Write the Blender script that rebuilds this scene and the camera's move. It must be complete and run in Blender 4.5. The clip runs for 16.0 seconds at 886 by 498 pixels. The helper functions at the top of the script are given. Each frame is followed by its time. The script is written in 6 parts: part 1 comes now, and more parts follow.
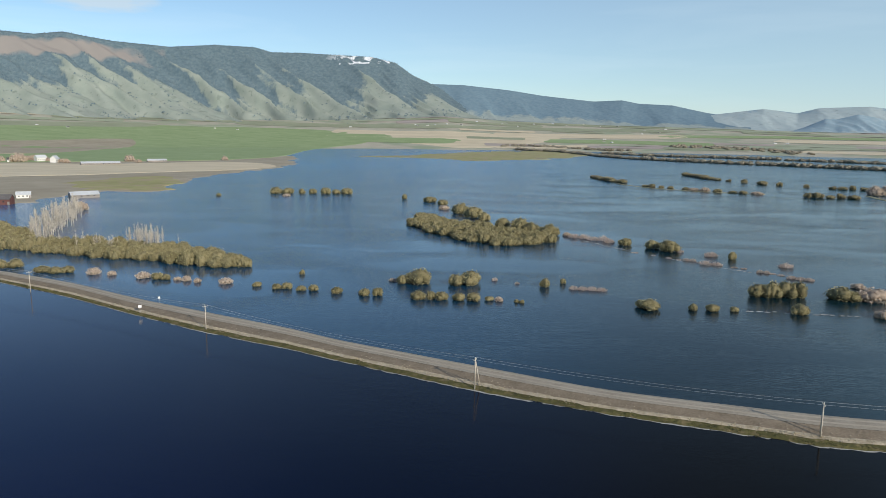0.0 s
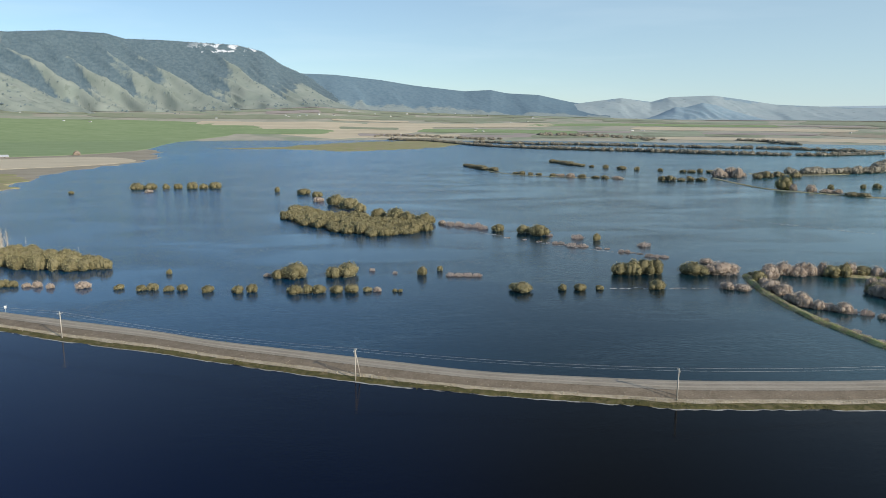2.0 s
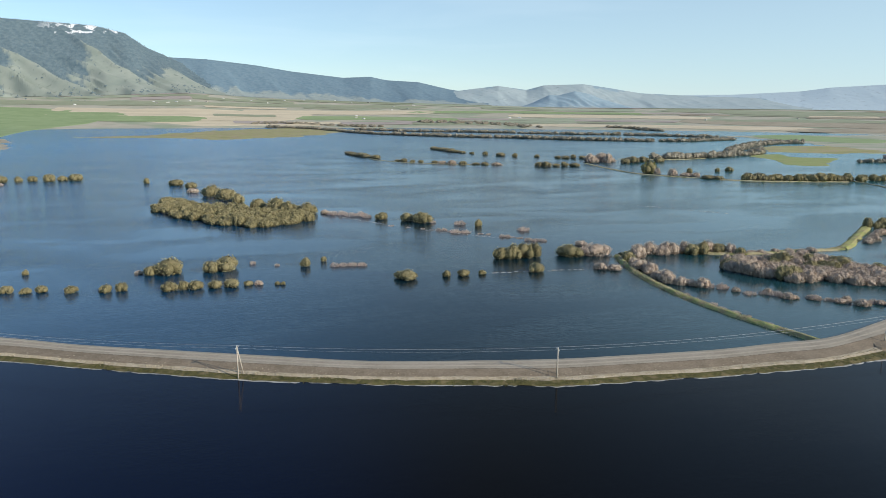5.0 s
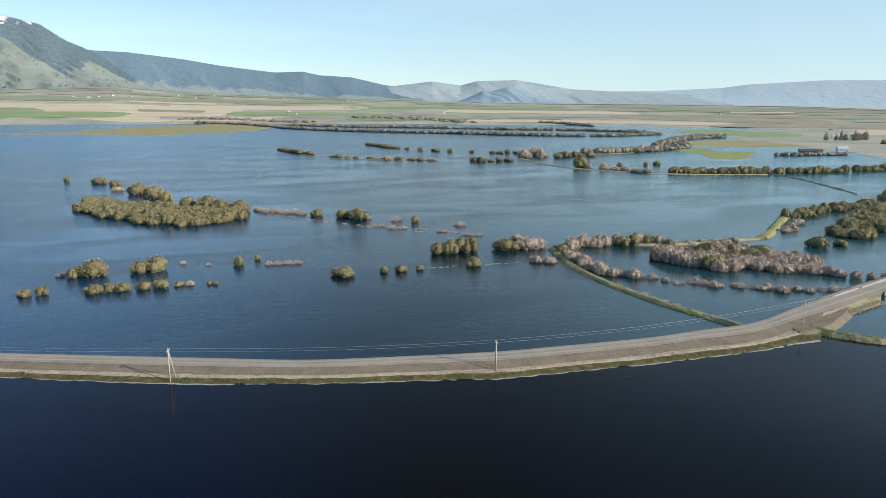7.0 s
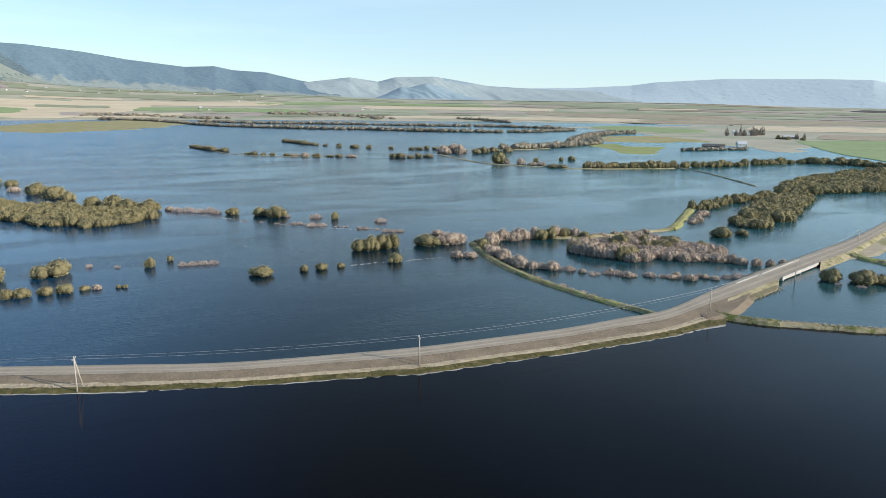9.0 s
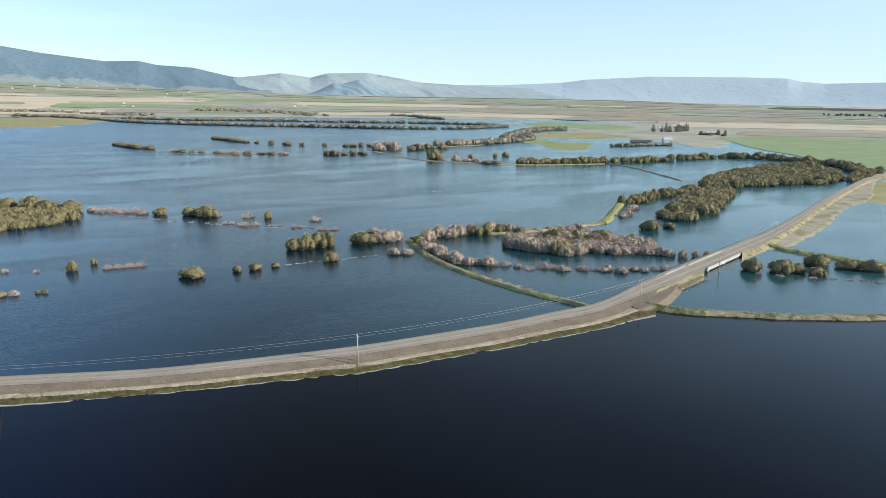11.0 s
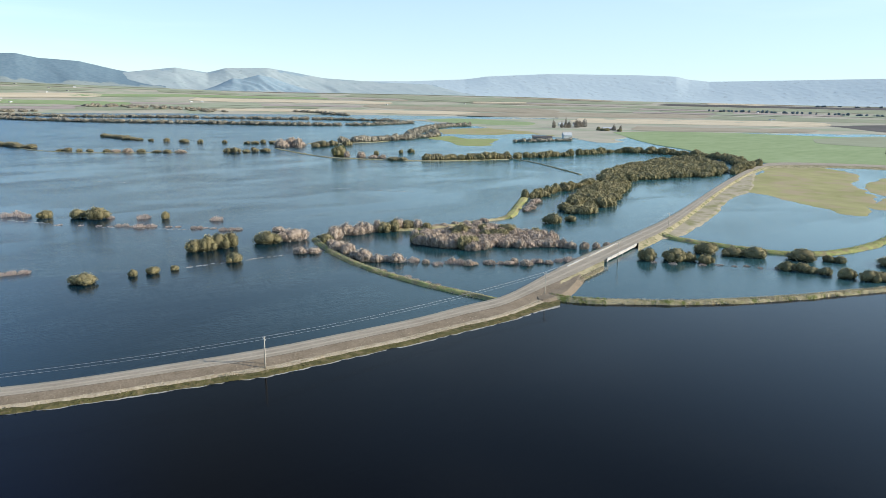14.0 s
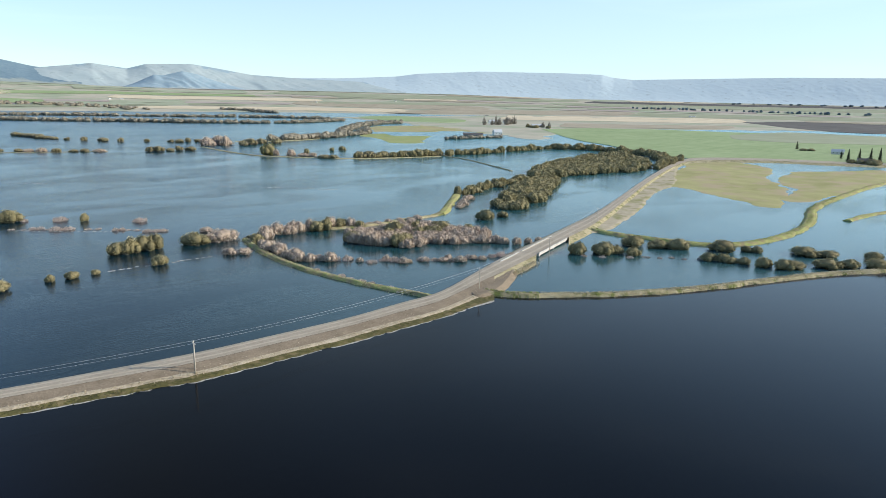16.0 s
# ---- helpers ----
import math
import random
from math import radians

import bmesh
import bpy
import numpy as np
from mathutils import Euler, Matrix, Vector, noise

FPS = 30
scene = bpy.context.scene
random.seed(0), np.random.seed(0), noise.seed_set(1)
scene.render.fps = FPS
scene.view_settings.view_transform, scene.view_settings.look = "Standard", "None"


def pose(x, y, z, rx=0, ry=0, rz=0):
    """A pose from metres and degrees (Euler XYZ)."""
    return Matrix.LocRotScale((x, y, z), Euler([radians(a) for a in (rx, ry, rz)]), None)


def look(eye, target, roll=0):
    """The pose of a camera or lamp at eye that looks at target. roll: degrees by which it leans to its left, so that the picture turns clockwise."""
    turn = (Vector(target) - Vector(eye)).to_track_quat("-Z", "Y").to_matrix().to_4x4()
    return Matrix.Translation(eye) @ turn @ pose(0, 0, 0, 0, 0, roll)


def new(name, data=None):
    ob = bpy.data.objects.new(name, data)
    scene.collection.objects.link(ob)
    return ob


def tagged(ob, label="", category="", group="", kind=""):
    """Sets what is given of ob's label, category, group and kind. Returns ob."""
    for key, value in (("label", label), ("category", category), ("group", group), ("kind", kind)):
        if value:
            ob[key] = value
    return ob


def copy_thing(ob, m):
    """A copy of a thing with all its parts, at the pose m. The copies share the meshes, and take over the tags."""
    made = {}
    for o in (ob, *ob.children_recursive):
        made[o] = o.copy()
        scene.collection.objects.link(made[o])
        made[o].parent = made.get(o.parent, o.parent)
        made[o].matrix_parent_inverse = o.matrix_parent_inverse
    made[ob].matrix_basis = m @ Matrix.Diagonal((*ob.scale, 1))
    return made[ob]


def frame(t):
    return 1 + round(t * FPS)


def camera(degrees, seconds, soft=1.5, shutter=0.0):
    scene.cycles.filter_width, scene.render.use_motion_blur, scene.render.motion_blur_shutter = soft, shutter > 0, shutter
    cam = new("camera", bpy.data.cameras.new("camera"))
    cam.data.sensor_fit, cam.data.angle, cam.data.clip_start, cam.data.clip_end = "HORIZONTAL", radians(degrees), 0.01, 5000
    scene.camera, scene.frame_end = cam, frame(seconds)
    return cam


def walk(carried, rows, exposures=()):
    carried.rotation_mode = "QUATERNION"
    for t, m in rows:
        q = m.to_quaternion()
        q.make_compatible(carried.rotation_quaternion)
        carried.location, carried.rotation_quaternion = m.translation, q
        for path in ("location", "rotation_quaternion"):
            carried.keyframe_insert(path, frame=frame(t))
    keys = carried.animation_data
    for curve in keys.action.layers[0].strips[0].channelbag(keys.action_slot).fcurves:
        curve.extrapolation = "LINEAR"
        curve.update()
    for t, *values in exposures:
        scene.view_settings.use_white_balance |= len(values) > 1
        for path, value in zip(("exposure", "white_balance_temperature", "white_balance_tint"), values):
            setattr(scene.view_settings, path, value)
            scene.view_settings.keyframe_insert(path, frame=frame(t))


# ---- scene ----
cam = camera(65.5, 16.0, soft=0.55)
PATH = [
    (0, (2.248, -1.281, 74.829), (2.177, 0.688, 74.487), 0.7),
    (0.5, (2.491, -1.532, 74.828), (2.487, 0.438, 74.481), 0.4),
    (1, (2.672, -1.654, 74.82), (2.754, 0.313, 74.465), 0.3),
    (1.5, (2.916, -1.736, 74.757), (3.092, 0.223, 74.396), 0.2),
    (2, (3.096, -1.675, 74.759), (3.376, 0.271, 74.392), 0.2),
    (2.5, (3.221, -1.562, 74.801), (3.593, 0.366, 74.426), 0.1),
    (3, (3.365, -1.531, 74.853), (3.806, 0.383, 74.473), 0.2),
    (5.5, (3.482, -1.595, 75.242), (4.132, 0.253, 74.836), 0.3),
    (6, (3.536, -1.442, 75.184), (4.239, 0.386, 74.775), 0.3),
    (6.5, (3.563, -1.289, 75.064), (4.301, 0.524, 74.653), 0.4),
    (7, (3.503, -1.13, 74.959), (4.277, 0.668, 74.547), 0.4),
    (7.5, (3.54, -1.019, 74.877), (4.362, 0.757, 74.463), 0.5),
    (8, (3.669, -0.966, 74.763), (4.543, 0.784, 74.347), 0.5),
    (8.5, (3.668, -0.914, 74.7), (4.597, 0.807, 74.281), 0.5),
    (9, (3.668, -0.842, 74.679), (4.645, 0.852, 74.259), 0.6),
    (11.5, (3.759, -0.541, 74.873), (4.926, 1.026, 74.444), 0.8),
    (12, (3.784, -0.471, 74.959), (4.987, 1.068, 74.529), 0.9),
    (12.5, (3.785, -0.528, 74.966), (5.024, 0.982, 74.535), 0.9),
    (13, (3.819, -0.678, 74.935), (5.09, 0.804, 74.503), 0.9),
    (13.5, (3.802, -0.722, 74.95), (5.106, 0.731, 74.516), 0.9),
    (14, (3.873, -0.757, 74.958), (5.209, 0.667, 74.524), 0.9),
    (14.5, (3.83, -0.725, 74.933), (5.199, 0.666, 74.497), 1),
    (15, (3.852, -0.638, 74.882), (5.255, 0.72, 74.445), 1),
    (15.5, (3.855, -0.526, 74.814), (5.291, 0.796, 74.376), 1),
    (16, (3.996, -0.475, 74.769), (5.465, 0.81, 74.331), 1),
]
EXPOSURE = [(0.0, -0.13), (3.0, -0.02), (6.0, 0.14), (16.0, 0.42)]
walk(cam, [(t, look(eye, target, roll)) for t, eye, target, roll in PATH], EXPOSURE)

# ---- sky and sun ----
SUN_ELEVATION, SUN_AZIMUTH = 23.0, 139.0  # degrees; azimuth clockwise from +y
world = bpy.data.worlds.new("sky")
scene.world = world
world.use_nodes = True
wn, wl = world.node_tree.nodes, world.node_tree.links
wn.clear()
sky = wn.new("ShaderNodeTexSky")
sky.sky_type, sky.sun_disc = "NISHITA", False
sky.sun_elevation, sky.sun_rotation = radians(SUN_ELEVATION), radians(SUN_AZIMUTH)
sky.altitude, sky.air_density, sky.dust_density, sky.ozone_density = 900.0, 1.0, 0.1, 2.5
background, world_out = wn.new("ShaderNodeBackground"), wn.new("ShaderNodeOutputWorld")
background.inputs["Strength"].default_value = 0.13
# thin streaks of high cloud over the whole sky
sky_coord, sky_map = wn.new("ShaderNodeTexCoord"), wn.new("ShaderNodeMapping")
sky_map.inputs["Scale"].default_value = (1.6, 1.6, 13.0)
sky_noise, sky_ramp, sky_mix = wn.new("ShaderNodeTexNoise"), wn.new("ShaderNodeValToRGB"), wn.new("ShaderNodeMixRGB")
sky_noise.inputs["Scale"].default_value, sky_noise.inputs["Detail"].default_value = 1.5, 5.0
sky_noise.inputs["Distortion"].default_value = 0.4
sky_ramp.color_ramp.elements[0].position, sky_ramp.color_ramp.elements[1].position = 0.52, 0.95
sky_ramp.color_ramp.elements[1].color = (0.30, 0.30, 0.30, 1)
sky_mix.inputs["Color2"].default_value = (9.0, 9.3, 9.6, 1)
wl.new(sky_coord.outputs["Generated"], sky_map.inputs["Vector"])
wl.new(sky_map.outputs["Vector"], sky_noise.inputs["Vector"])
wl.new(sky_noise.outputs["Fac"], sky_ramp.inputs["Fac"])
wl.new(sky_ramp.outputs["Color"], sky_mix.inputs["Fac"])
wl.new(sky.outputs["Color"], sky_mix.inputs["Color1"])
# a pale veil towards the sunlit side, thinning upwards
veil_dot, veil_split = wn.new("ShaderNodeVectorMath"), wn.new("ShaderNodeSeparateXYZ")
veil_dot.operation, veil_dot.inputs[1].default_value = "DOT_PRODUCT", (math.sin(radians(75)), math.cos(radians(75)), 0)
veil_side, veil_up, veil_fac, veil_mix = wn.new("ShaderNodeMapRange"), wn.new("ShaderNodeMapRange"), wn.new("ShaderNodeMath"), wn.new("ShaderNodeMixRGB")
veil_side.inputs["From Min"].default_value, veil_side.inputs["From Max"].default_value = -0.3, 1.0
veil_side.inputs["To Min"].default_value, veil_side.inputs["To Max"].default_value = 0.12, 0.75
veil_up.inputs["From Min"].default_value, veil_up.inputs["From Max"].default_value = 0.0, 0.75
veil_up.inputs["To Min"].default_value, veil_up.inputs["To Max"].default_value = 1.0, 0.0
veil_fac.operation = "MULTIPLY"
veil_mix.inputs["Color2"].default_value = (4.75, 5.85, 6.5, 1)
wl.new(sky_coord.outputs["Generated"], veil_dot.inputs[0])
wl.new(sky_coord.outputs["Generated"], veil_split.inputs[0])
wl.new(veil_dot.outputs["Value"], veil_side.inputs["Value"])
wl.new(veil_split.outputs["Z"], veil_up.inputs["Value"])
wl.new(veil_side.outputs["Result"], veil_fac.inputs[0])
wl.new(veil_up.outputs["Result"], veil_fac.inputs[1])
wl.new(veil_fac.outputs[0], veil_mix.inputs["Fac"])
wl.new(sky_mix.outputs["Color"], veil_mix.inputs["Color1"])
# one small white cloud over the mountain
CLOUD_BEARING, CLOUD_ELEVATION = -27.6, 8.9
cloud_map, cloud_dist, cloud_noise, cloud_sum, cloud_fac, cloud_mix = wn.new("ShaderNodeMapping"), wn.new("ShaderNodeVectorMath"), wn.new("ShaderNodeTexNoise"), wn.new("ShaderNodeMath"), wn.new("ShaderNodeMapRange"), wn.new("ShaderNodeMixRGB")
_ca, _ce = radians(CLOUD_BEARING), radians(CLOUD_ELEVATION)
cloud_map.inputs["Location"].default_value = (-math.sin(_ca) * math.cos(_ce), -math.cos(_ca) * math.cos(_ce), -4.6 * math.sin(_ce))
cloud_map.inputs["Scale"].default_value = (1, 1, 4.6)
cloud_dist.operation = "LENGTH"
cloud_noise.inputs["Scale"].default_value, cloud_noise.inputs["Detail"].default_value = 22.0, 6.0
cloud_sum.operation, cloud_sum.inputs[1].default_value = "MULTIPLY_ADD", -0.10
cloud_fac.inputs["From Min"].default_value, cloud_fac.inputs["From Max"].default_value = 0.028, -0.012
cloud_fac.inputs["To Max"].default_value = 0.65
cloud_mix.inputs["Color2"].default_value = (6.0, 6.3, 6.6, 1)
wl.new(sky_coord.outputs["Generated"], cloud_map.inputs["Vector"])
wl.new(cloud_map.outputs["Vector"], cloud_dist.inputs[0])
wl.new(cloud_map.outputs["Vector"], cloud_noise.inputs["Vector"])
wl.new(cloud_noise.outputs["Fac"], cloud_sum.inputs[0])
wl.new(cloud_dist.outputs["Value"], cloud_sum.inputs[2])
wl.new(cloud_sum.outputs[0], cloud_fac.inputs["Value"])
wl.new(cloud_fac.outputs["Result"], cloud_mix.inputs["Fac"])
wl.new(veil_mix.outputs["Color"], cloud_mix.inputs["Color1"])
tint = wn.new("ShaderNodeMixRGB")
tint.blend_type, tint.inputs["Fac"].default_value, tint.inputs["Color2"].default_value = "MULTIPLY", 1.0, (0.912, 0.985, 1.01, 1)
wl.new(cloud_mix.outputs["Color"], tint.inputs["Color1"])
wl.new(tint.outputs["Color"], background.inputs["Color"])
wl.new(background.outputs["Background"], world_out.inputs["Surface"])

sun = new("sun", bpy.data.lights.new("sun", "SUN"))
sun.data.energy, sun.data.angle, sun.data.color = 4.3, radians(0.6), (1.0, 0.91, 0.77)
_a, _e = radians(SUN_AZIMUTH), radians(SUN_ELEVATION)
sun.matrix_basis = look((0, 0, 300), Vector((0, 0, 300)) - Vector((math.sin(_a) * math.cos(_e), math.cos(_a) * math.cos(_e), math.sin(_e))))


# ---- materials ----
def material(name, low, high, scale=1.0, rough=0.9, bump=0.3, big=0.08, spread=0.35, island=0.0, per_object=0.0, stretch=(1, 1, 1), specular=0.3, third=None, third_amount=0.5):
    """Two colours mixed by fine grain and broad blotches; optional third colour in patches and tints by island or object."""
    m = bpy.data.materials.new(name)
    m.use_nodes = True
    n, l = m.node_tree.nodes, m.node_tree.links
    bsdf = n["Principled BSDF"]
    geo, mapping = n.new("ShaderNodeNewGeometry"), n.new("ShaderNodeMapping")
    mapping.inputs["Scale"].default_value = stretch
    l.new(geo.outputs["Position"], mapping.inputs["Vector"])
    fine, broad = n.new("ShaderNodeTexNoise"), n.new("ShaderNodeTexNoise")
    fine.inputs["Scale"].default_value, fine.inputs["Detail"].default_value = scale, 6.0
    broad.inputs["Scale"].default_value, broad.inputs["Detail"].default_value = scale * big, 4.0
    l.new(mapping.outputs["Vector"], fine.inputs["Vector"])
    l.new(mapping.outputs["Vector"], broad.inputs["Vector"])
    add = n.new("ShaderNodeMath")
    add.operation = "ADD"
    l.new(fine.outputs["Fac"], add.inputs[0])
    l.new(broad.outputs["Fac"], add.inputs[1])
    last = add
    for amount, node, out in ((island, geo, "Random Per Island"), (per_object, n.new("ShaderNodeObjectInfo"), "Random")):
        if amount:
            off = n.new("ShaderNodeMath")
            off.operation, off.inputs[1].default_value = "MULTIPLY_ADD", amount
            l.new(node.outputs[out], off.inputs[0])
            l.new(last.outputs[0], off.inputs[2])
            shift = n.new("ShaderNodeMath")
            shift.operation, shift.inputs[1].default_value = "SUBTRACT", amount / 2
            l.new(off.outputs[0], shift.inputs[0])
            last = shift
    ramp = n.new("ShaderNodeMapRange")
    ramp.inputs["From Min"].default_value, ramp.inputs["From Max"].default_value = 1.0 - spread, 1.0 + spread
    l.new(last.outputs[0], ramp.inputs["Value"])
    mix = n.new("ShaderNodeMixRGB")
    mix.inputs["Color1"].default_value, mix.inputs["Color2"].default_value = (*low, 1), (*high, 1)
    l.new(ramp.outputs["Result"], mix.inputs["Fac"])
    colour = mix
    if third:
        patch_noise, patch_ramp, patch_mix = n.new("ShaderNodeTexNoise"), n.new("ShaderNodeMapRange"), n.new("ShaderNodeMixRGB")
        patch_noise.inputs["Scale"].default_value, patch_noise.inputs["Detail"].default_value = scale * big * 2.3, 7.0
        l.new(mapping.outputs["Vector"], patch_noise.inputs["Vector"])
        patch_ramp.inputs["From Min"].default_value, patch_ramp.inputs["From Max"].default_value = 0.62 - third_amount * 0.3, 0.78 - third_amount * 0.3
        l.new(patch_noise.outputs["Fac"], patch_ramp.inputs["Value"])
        patch_mix.inputs["Color2"].default_value = (*third, 1)
        l.new(patch_ramp.outputs["Result"], patch_mix.inputs["Fac"])
        l.new(mix.outputs["Color"], patch_mix.inputs["Color1"])
        colour = patch_mix
    l.new(colour.outputs["Color"], bsdf.inputs["Base Color"])
    bsdf.inputs["Roughness"].default_value = rough
    bsdf.inputs["Specular IOR Level"].default_value = specular
    if bump:
        b = n.new("ShaderNodeBump")
        b.inputs["Strength"].default_value, b.inputs["Distance"].default_value = bump, 0.5 / scale
        l.new(fine.outputs["Fac"], b.inputs["Height"])
        l.new(b.outputs["Normal"], bsdf.inputs["Normal"])
    return m


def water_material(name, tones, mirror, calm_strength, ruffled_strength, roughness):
    """Flood water. tones and mirror run over bearings from -60 to 120 degrees: base colour with the sky's reflection
    painted in, and strength of the mirrored sky, which is weakest square to the sun, where skylight is polarised."""
    m = bpy.data.materials.new(name)
    m.use_nodes = True
    n, l = m.node_tree.nodes, m.node_tree.links
    bsdf = n["Principled BSDF"]
    bsdf.inputs["IOR"].default_value = 1.33
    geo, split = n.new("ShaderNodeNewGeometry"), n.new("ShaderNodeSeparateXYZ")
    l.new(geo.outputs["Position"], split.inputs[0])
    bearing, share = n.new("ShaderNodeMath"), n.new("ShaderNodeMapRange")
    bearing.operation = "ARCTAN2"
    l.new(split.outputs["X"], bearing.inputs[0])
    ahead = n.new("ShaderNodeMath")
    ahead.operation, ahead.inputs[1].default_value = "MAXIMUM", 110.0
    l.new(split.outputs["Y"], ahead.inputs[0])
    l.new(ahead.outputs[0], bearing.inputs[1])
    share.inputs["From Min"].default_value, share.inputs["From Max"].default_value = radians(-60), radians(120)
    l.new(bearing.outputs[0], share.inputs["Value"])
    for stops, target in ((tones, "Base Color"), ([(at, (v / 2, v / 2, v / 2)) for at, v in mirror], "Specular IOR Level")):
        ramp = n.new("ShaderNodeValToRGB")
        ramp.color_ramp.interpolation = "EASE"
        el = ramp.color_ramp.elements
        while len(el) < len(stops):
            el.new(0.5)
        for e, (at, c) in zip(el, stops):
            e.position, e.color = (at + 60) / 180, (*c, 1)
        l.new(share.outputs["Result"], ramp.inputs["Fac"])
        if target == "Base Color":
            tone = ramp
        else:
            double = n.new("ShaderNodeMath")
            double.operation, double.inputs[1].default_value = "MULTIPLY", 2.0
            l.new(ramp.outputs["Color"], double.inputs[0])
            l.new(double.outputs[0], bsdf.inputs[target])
    heights = []
    for scale, stretch, turn, detail in ((0.55, (1.0, 2.6, 1.0), 20, 3.0), (2.1, (1.0, 1.9, 1.0), -15, 2.0), (0.10, (1.0, 3.2, 1.0), 28, 3.0)):
        mapping, wave = n.new("ShaderNodeMapping"), n.new("ShaderNodeTexNoise")
        mapping.inputs["Scale"].default_value, mapping.inputs["Rotation"].default_value = stretch, (0, 0, radians(turn))
        wave.inputs["Scale"].default_value, wave.inputs["Detail"].default_value = scale, detail
        l.new(geo.outputs["Position"], mapping.inputs["Vector"])
        l.new(mapping.outputs["Vector"], wave.inputs["Vector"])
        heights.append(wave)
    # broad calm and ruffled areas, drawn out by the wind
    mapping, gust, calm = n.new("ShaderNodeMapping"), n.new("ShaderNodeTexNoise"), n.new("ShaderNodeMapRange")
    mapping.inputs["Scale"].default_value, mapping.inputs["Rotation"].default_value = (1.0, 2.2, 1.0), (0, 0, radians(25))
    gust.inputs["Scale"].default_value, gust.inputs["Detail"].default_value = 0.009, 8.0
    gust.inputs["Distortion"].default_value = 0.8
    l.new(geo.outputs["Position"], mapping.inputs["Vector"])
    l.new(mapping.outputs["Vector"], gust.inputs["Vector"])
    l.new(gust.outputs["Fac"], calm.inputs["Value"])
    calm.inputs["From Min"].default_value, calm.inputs["From Max"].default_value = 0.36, 0.62
    calm.inputs["To Min"].default_value, calm.inputs["To Max"].default_value = calm_strength, ruffled_strength
    height, swell = n.new("ShaderNodeMath"), n.new("ShaderNodeMath")
    height.operation, height.inputs[1].default_value = "MULTIPLY_ADD", 0.35
    l.new(heights[1].outputs["Fac"], height.inputs[0])
    l.new(heights[0].outputs["Fac"], height.inputs[2])
    swell.operation, swell.inputs[1].default_value = "MULTIPLY_ADD", 0.9
    l.new(heights[2].outputs["Fac"], swell.inputs[0])
    l.new(height.outputs[0], swell.inputs[2])
    b = n.new("ShaderNodeBump")
    b.inputs["Distance"].default_value = 1.0
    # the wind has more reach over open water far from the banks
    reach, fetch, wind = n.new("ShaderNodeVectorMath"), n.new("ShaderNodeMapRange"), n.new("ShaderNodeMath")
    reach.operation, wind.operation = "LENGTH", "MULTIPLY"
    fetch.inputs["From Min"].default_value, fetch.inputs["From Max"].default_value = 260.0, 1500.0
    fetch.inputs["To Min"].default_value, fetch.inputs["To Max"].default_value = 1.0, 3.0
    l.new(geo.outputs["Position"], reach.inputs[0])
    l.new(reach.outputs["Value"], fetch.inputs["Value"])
    l.new(calm.outputs["Result"], wind.inputs[0])
    l.new(fetch.outputs["Result"], wind.inputs[1])
    l.new(wind.outputs[0], b.inputs["Strength"])
    l.new(swell.outputs[0], b.inputs["Height"])
    l.new(b.outputs["Normal"], bsdf.inputs["Normal"])
    chop = n.new("ShaderNodeMapRange")
    chop.inputs["From Min"].default_value, chop.inputs["From Max"].default_value = 300.0, 1200.0
    chop.inputs["To Min"].default_value, chop.inputs["To Max"].default_value = roughness, roughness + 0.10
    l.new(reach.outputs["Value"], chop.inputs["Value"])
    l.new(chop.outputs["Result"], bsdf.inputs["Roughness"])
    # base colour brightened with distance, standing in for more mirrored sky
    sky_gain, lift = n.new("ShaderNodeMapRange"), n.new("ShaderNodeVectorMath")
    sky_gain.inputs["From Min"].default_value, sky_gain.inputs["From Max"].default_value = 250.0, 1500.0
    sky_gain.inputs["To Min"].default_value, sky_gain.inputs["To Max"].default_value = 0.8, 4.2
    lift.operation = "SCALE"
    l.new(reach.outputs["Value"], sky_gain.inputs["Value"])
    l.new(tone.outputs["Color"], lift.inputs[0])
    l.new(sky_gain.outputs["Result"], lift.inputs["Scale"])
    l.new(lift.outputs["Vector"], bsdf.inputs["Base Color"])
    return m


# Colour stops by bearing paint in sky reflection, darkest near 22 degrees.
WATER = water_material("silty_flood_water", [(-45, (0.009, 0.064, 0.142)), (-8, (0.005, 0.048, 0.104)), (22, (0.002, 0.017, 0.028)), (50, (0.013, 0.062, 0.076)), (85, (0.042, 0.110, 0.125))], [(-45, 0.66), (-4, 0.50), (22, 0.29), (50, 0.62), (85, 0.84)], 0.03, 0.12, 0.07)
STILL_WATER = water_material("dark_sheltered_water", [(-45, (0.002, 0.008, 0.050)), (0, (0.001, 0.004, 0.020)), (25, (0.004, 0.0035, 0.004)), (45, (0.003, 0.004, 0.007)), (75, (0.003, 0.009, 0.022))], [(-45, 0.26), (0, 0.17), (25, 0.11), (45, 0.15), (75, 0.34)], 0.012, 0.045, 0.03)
GRAVEL = material("pale_gravel", (0.30, 0.26, 0.20), (0.45, 0.395, 0.315), 1.2, 0.95, 0.3, 0.1, stretch=(1, 1, 1))
TRACK = material("worn_pale_gravel", (0.40, 0.34, 0.255), (0.53, 0.46, 0.36), 0.8, 0.95, 0.2, 0.1)
SHOULDER = material("rough_gravel_shoulder", (0.18, 0.142, 0.098), (0.31, 0.25, 0.18), 1.6, 0.95, 0.6, 0.15)
STRAW = material("straw_and_stones", (0.32, 0.26, 0.175), (0.58, 0.50, 0.375), 1.5, 0.95, 0.8, 0.3)
BANK_GRASS = material("bank_grass", (0.05, 0.05, 0.018), (0.15, 0.135, 0.05), 0.9, 0.95, 0.8, 0.2, third=(0.20, 0.16, 0.08), third_amount=0.4)
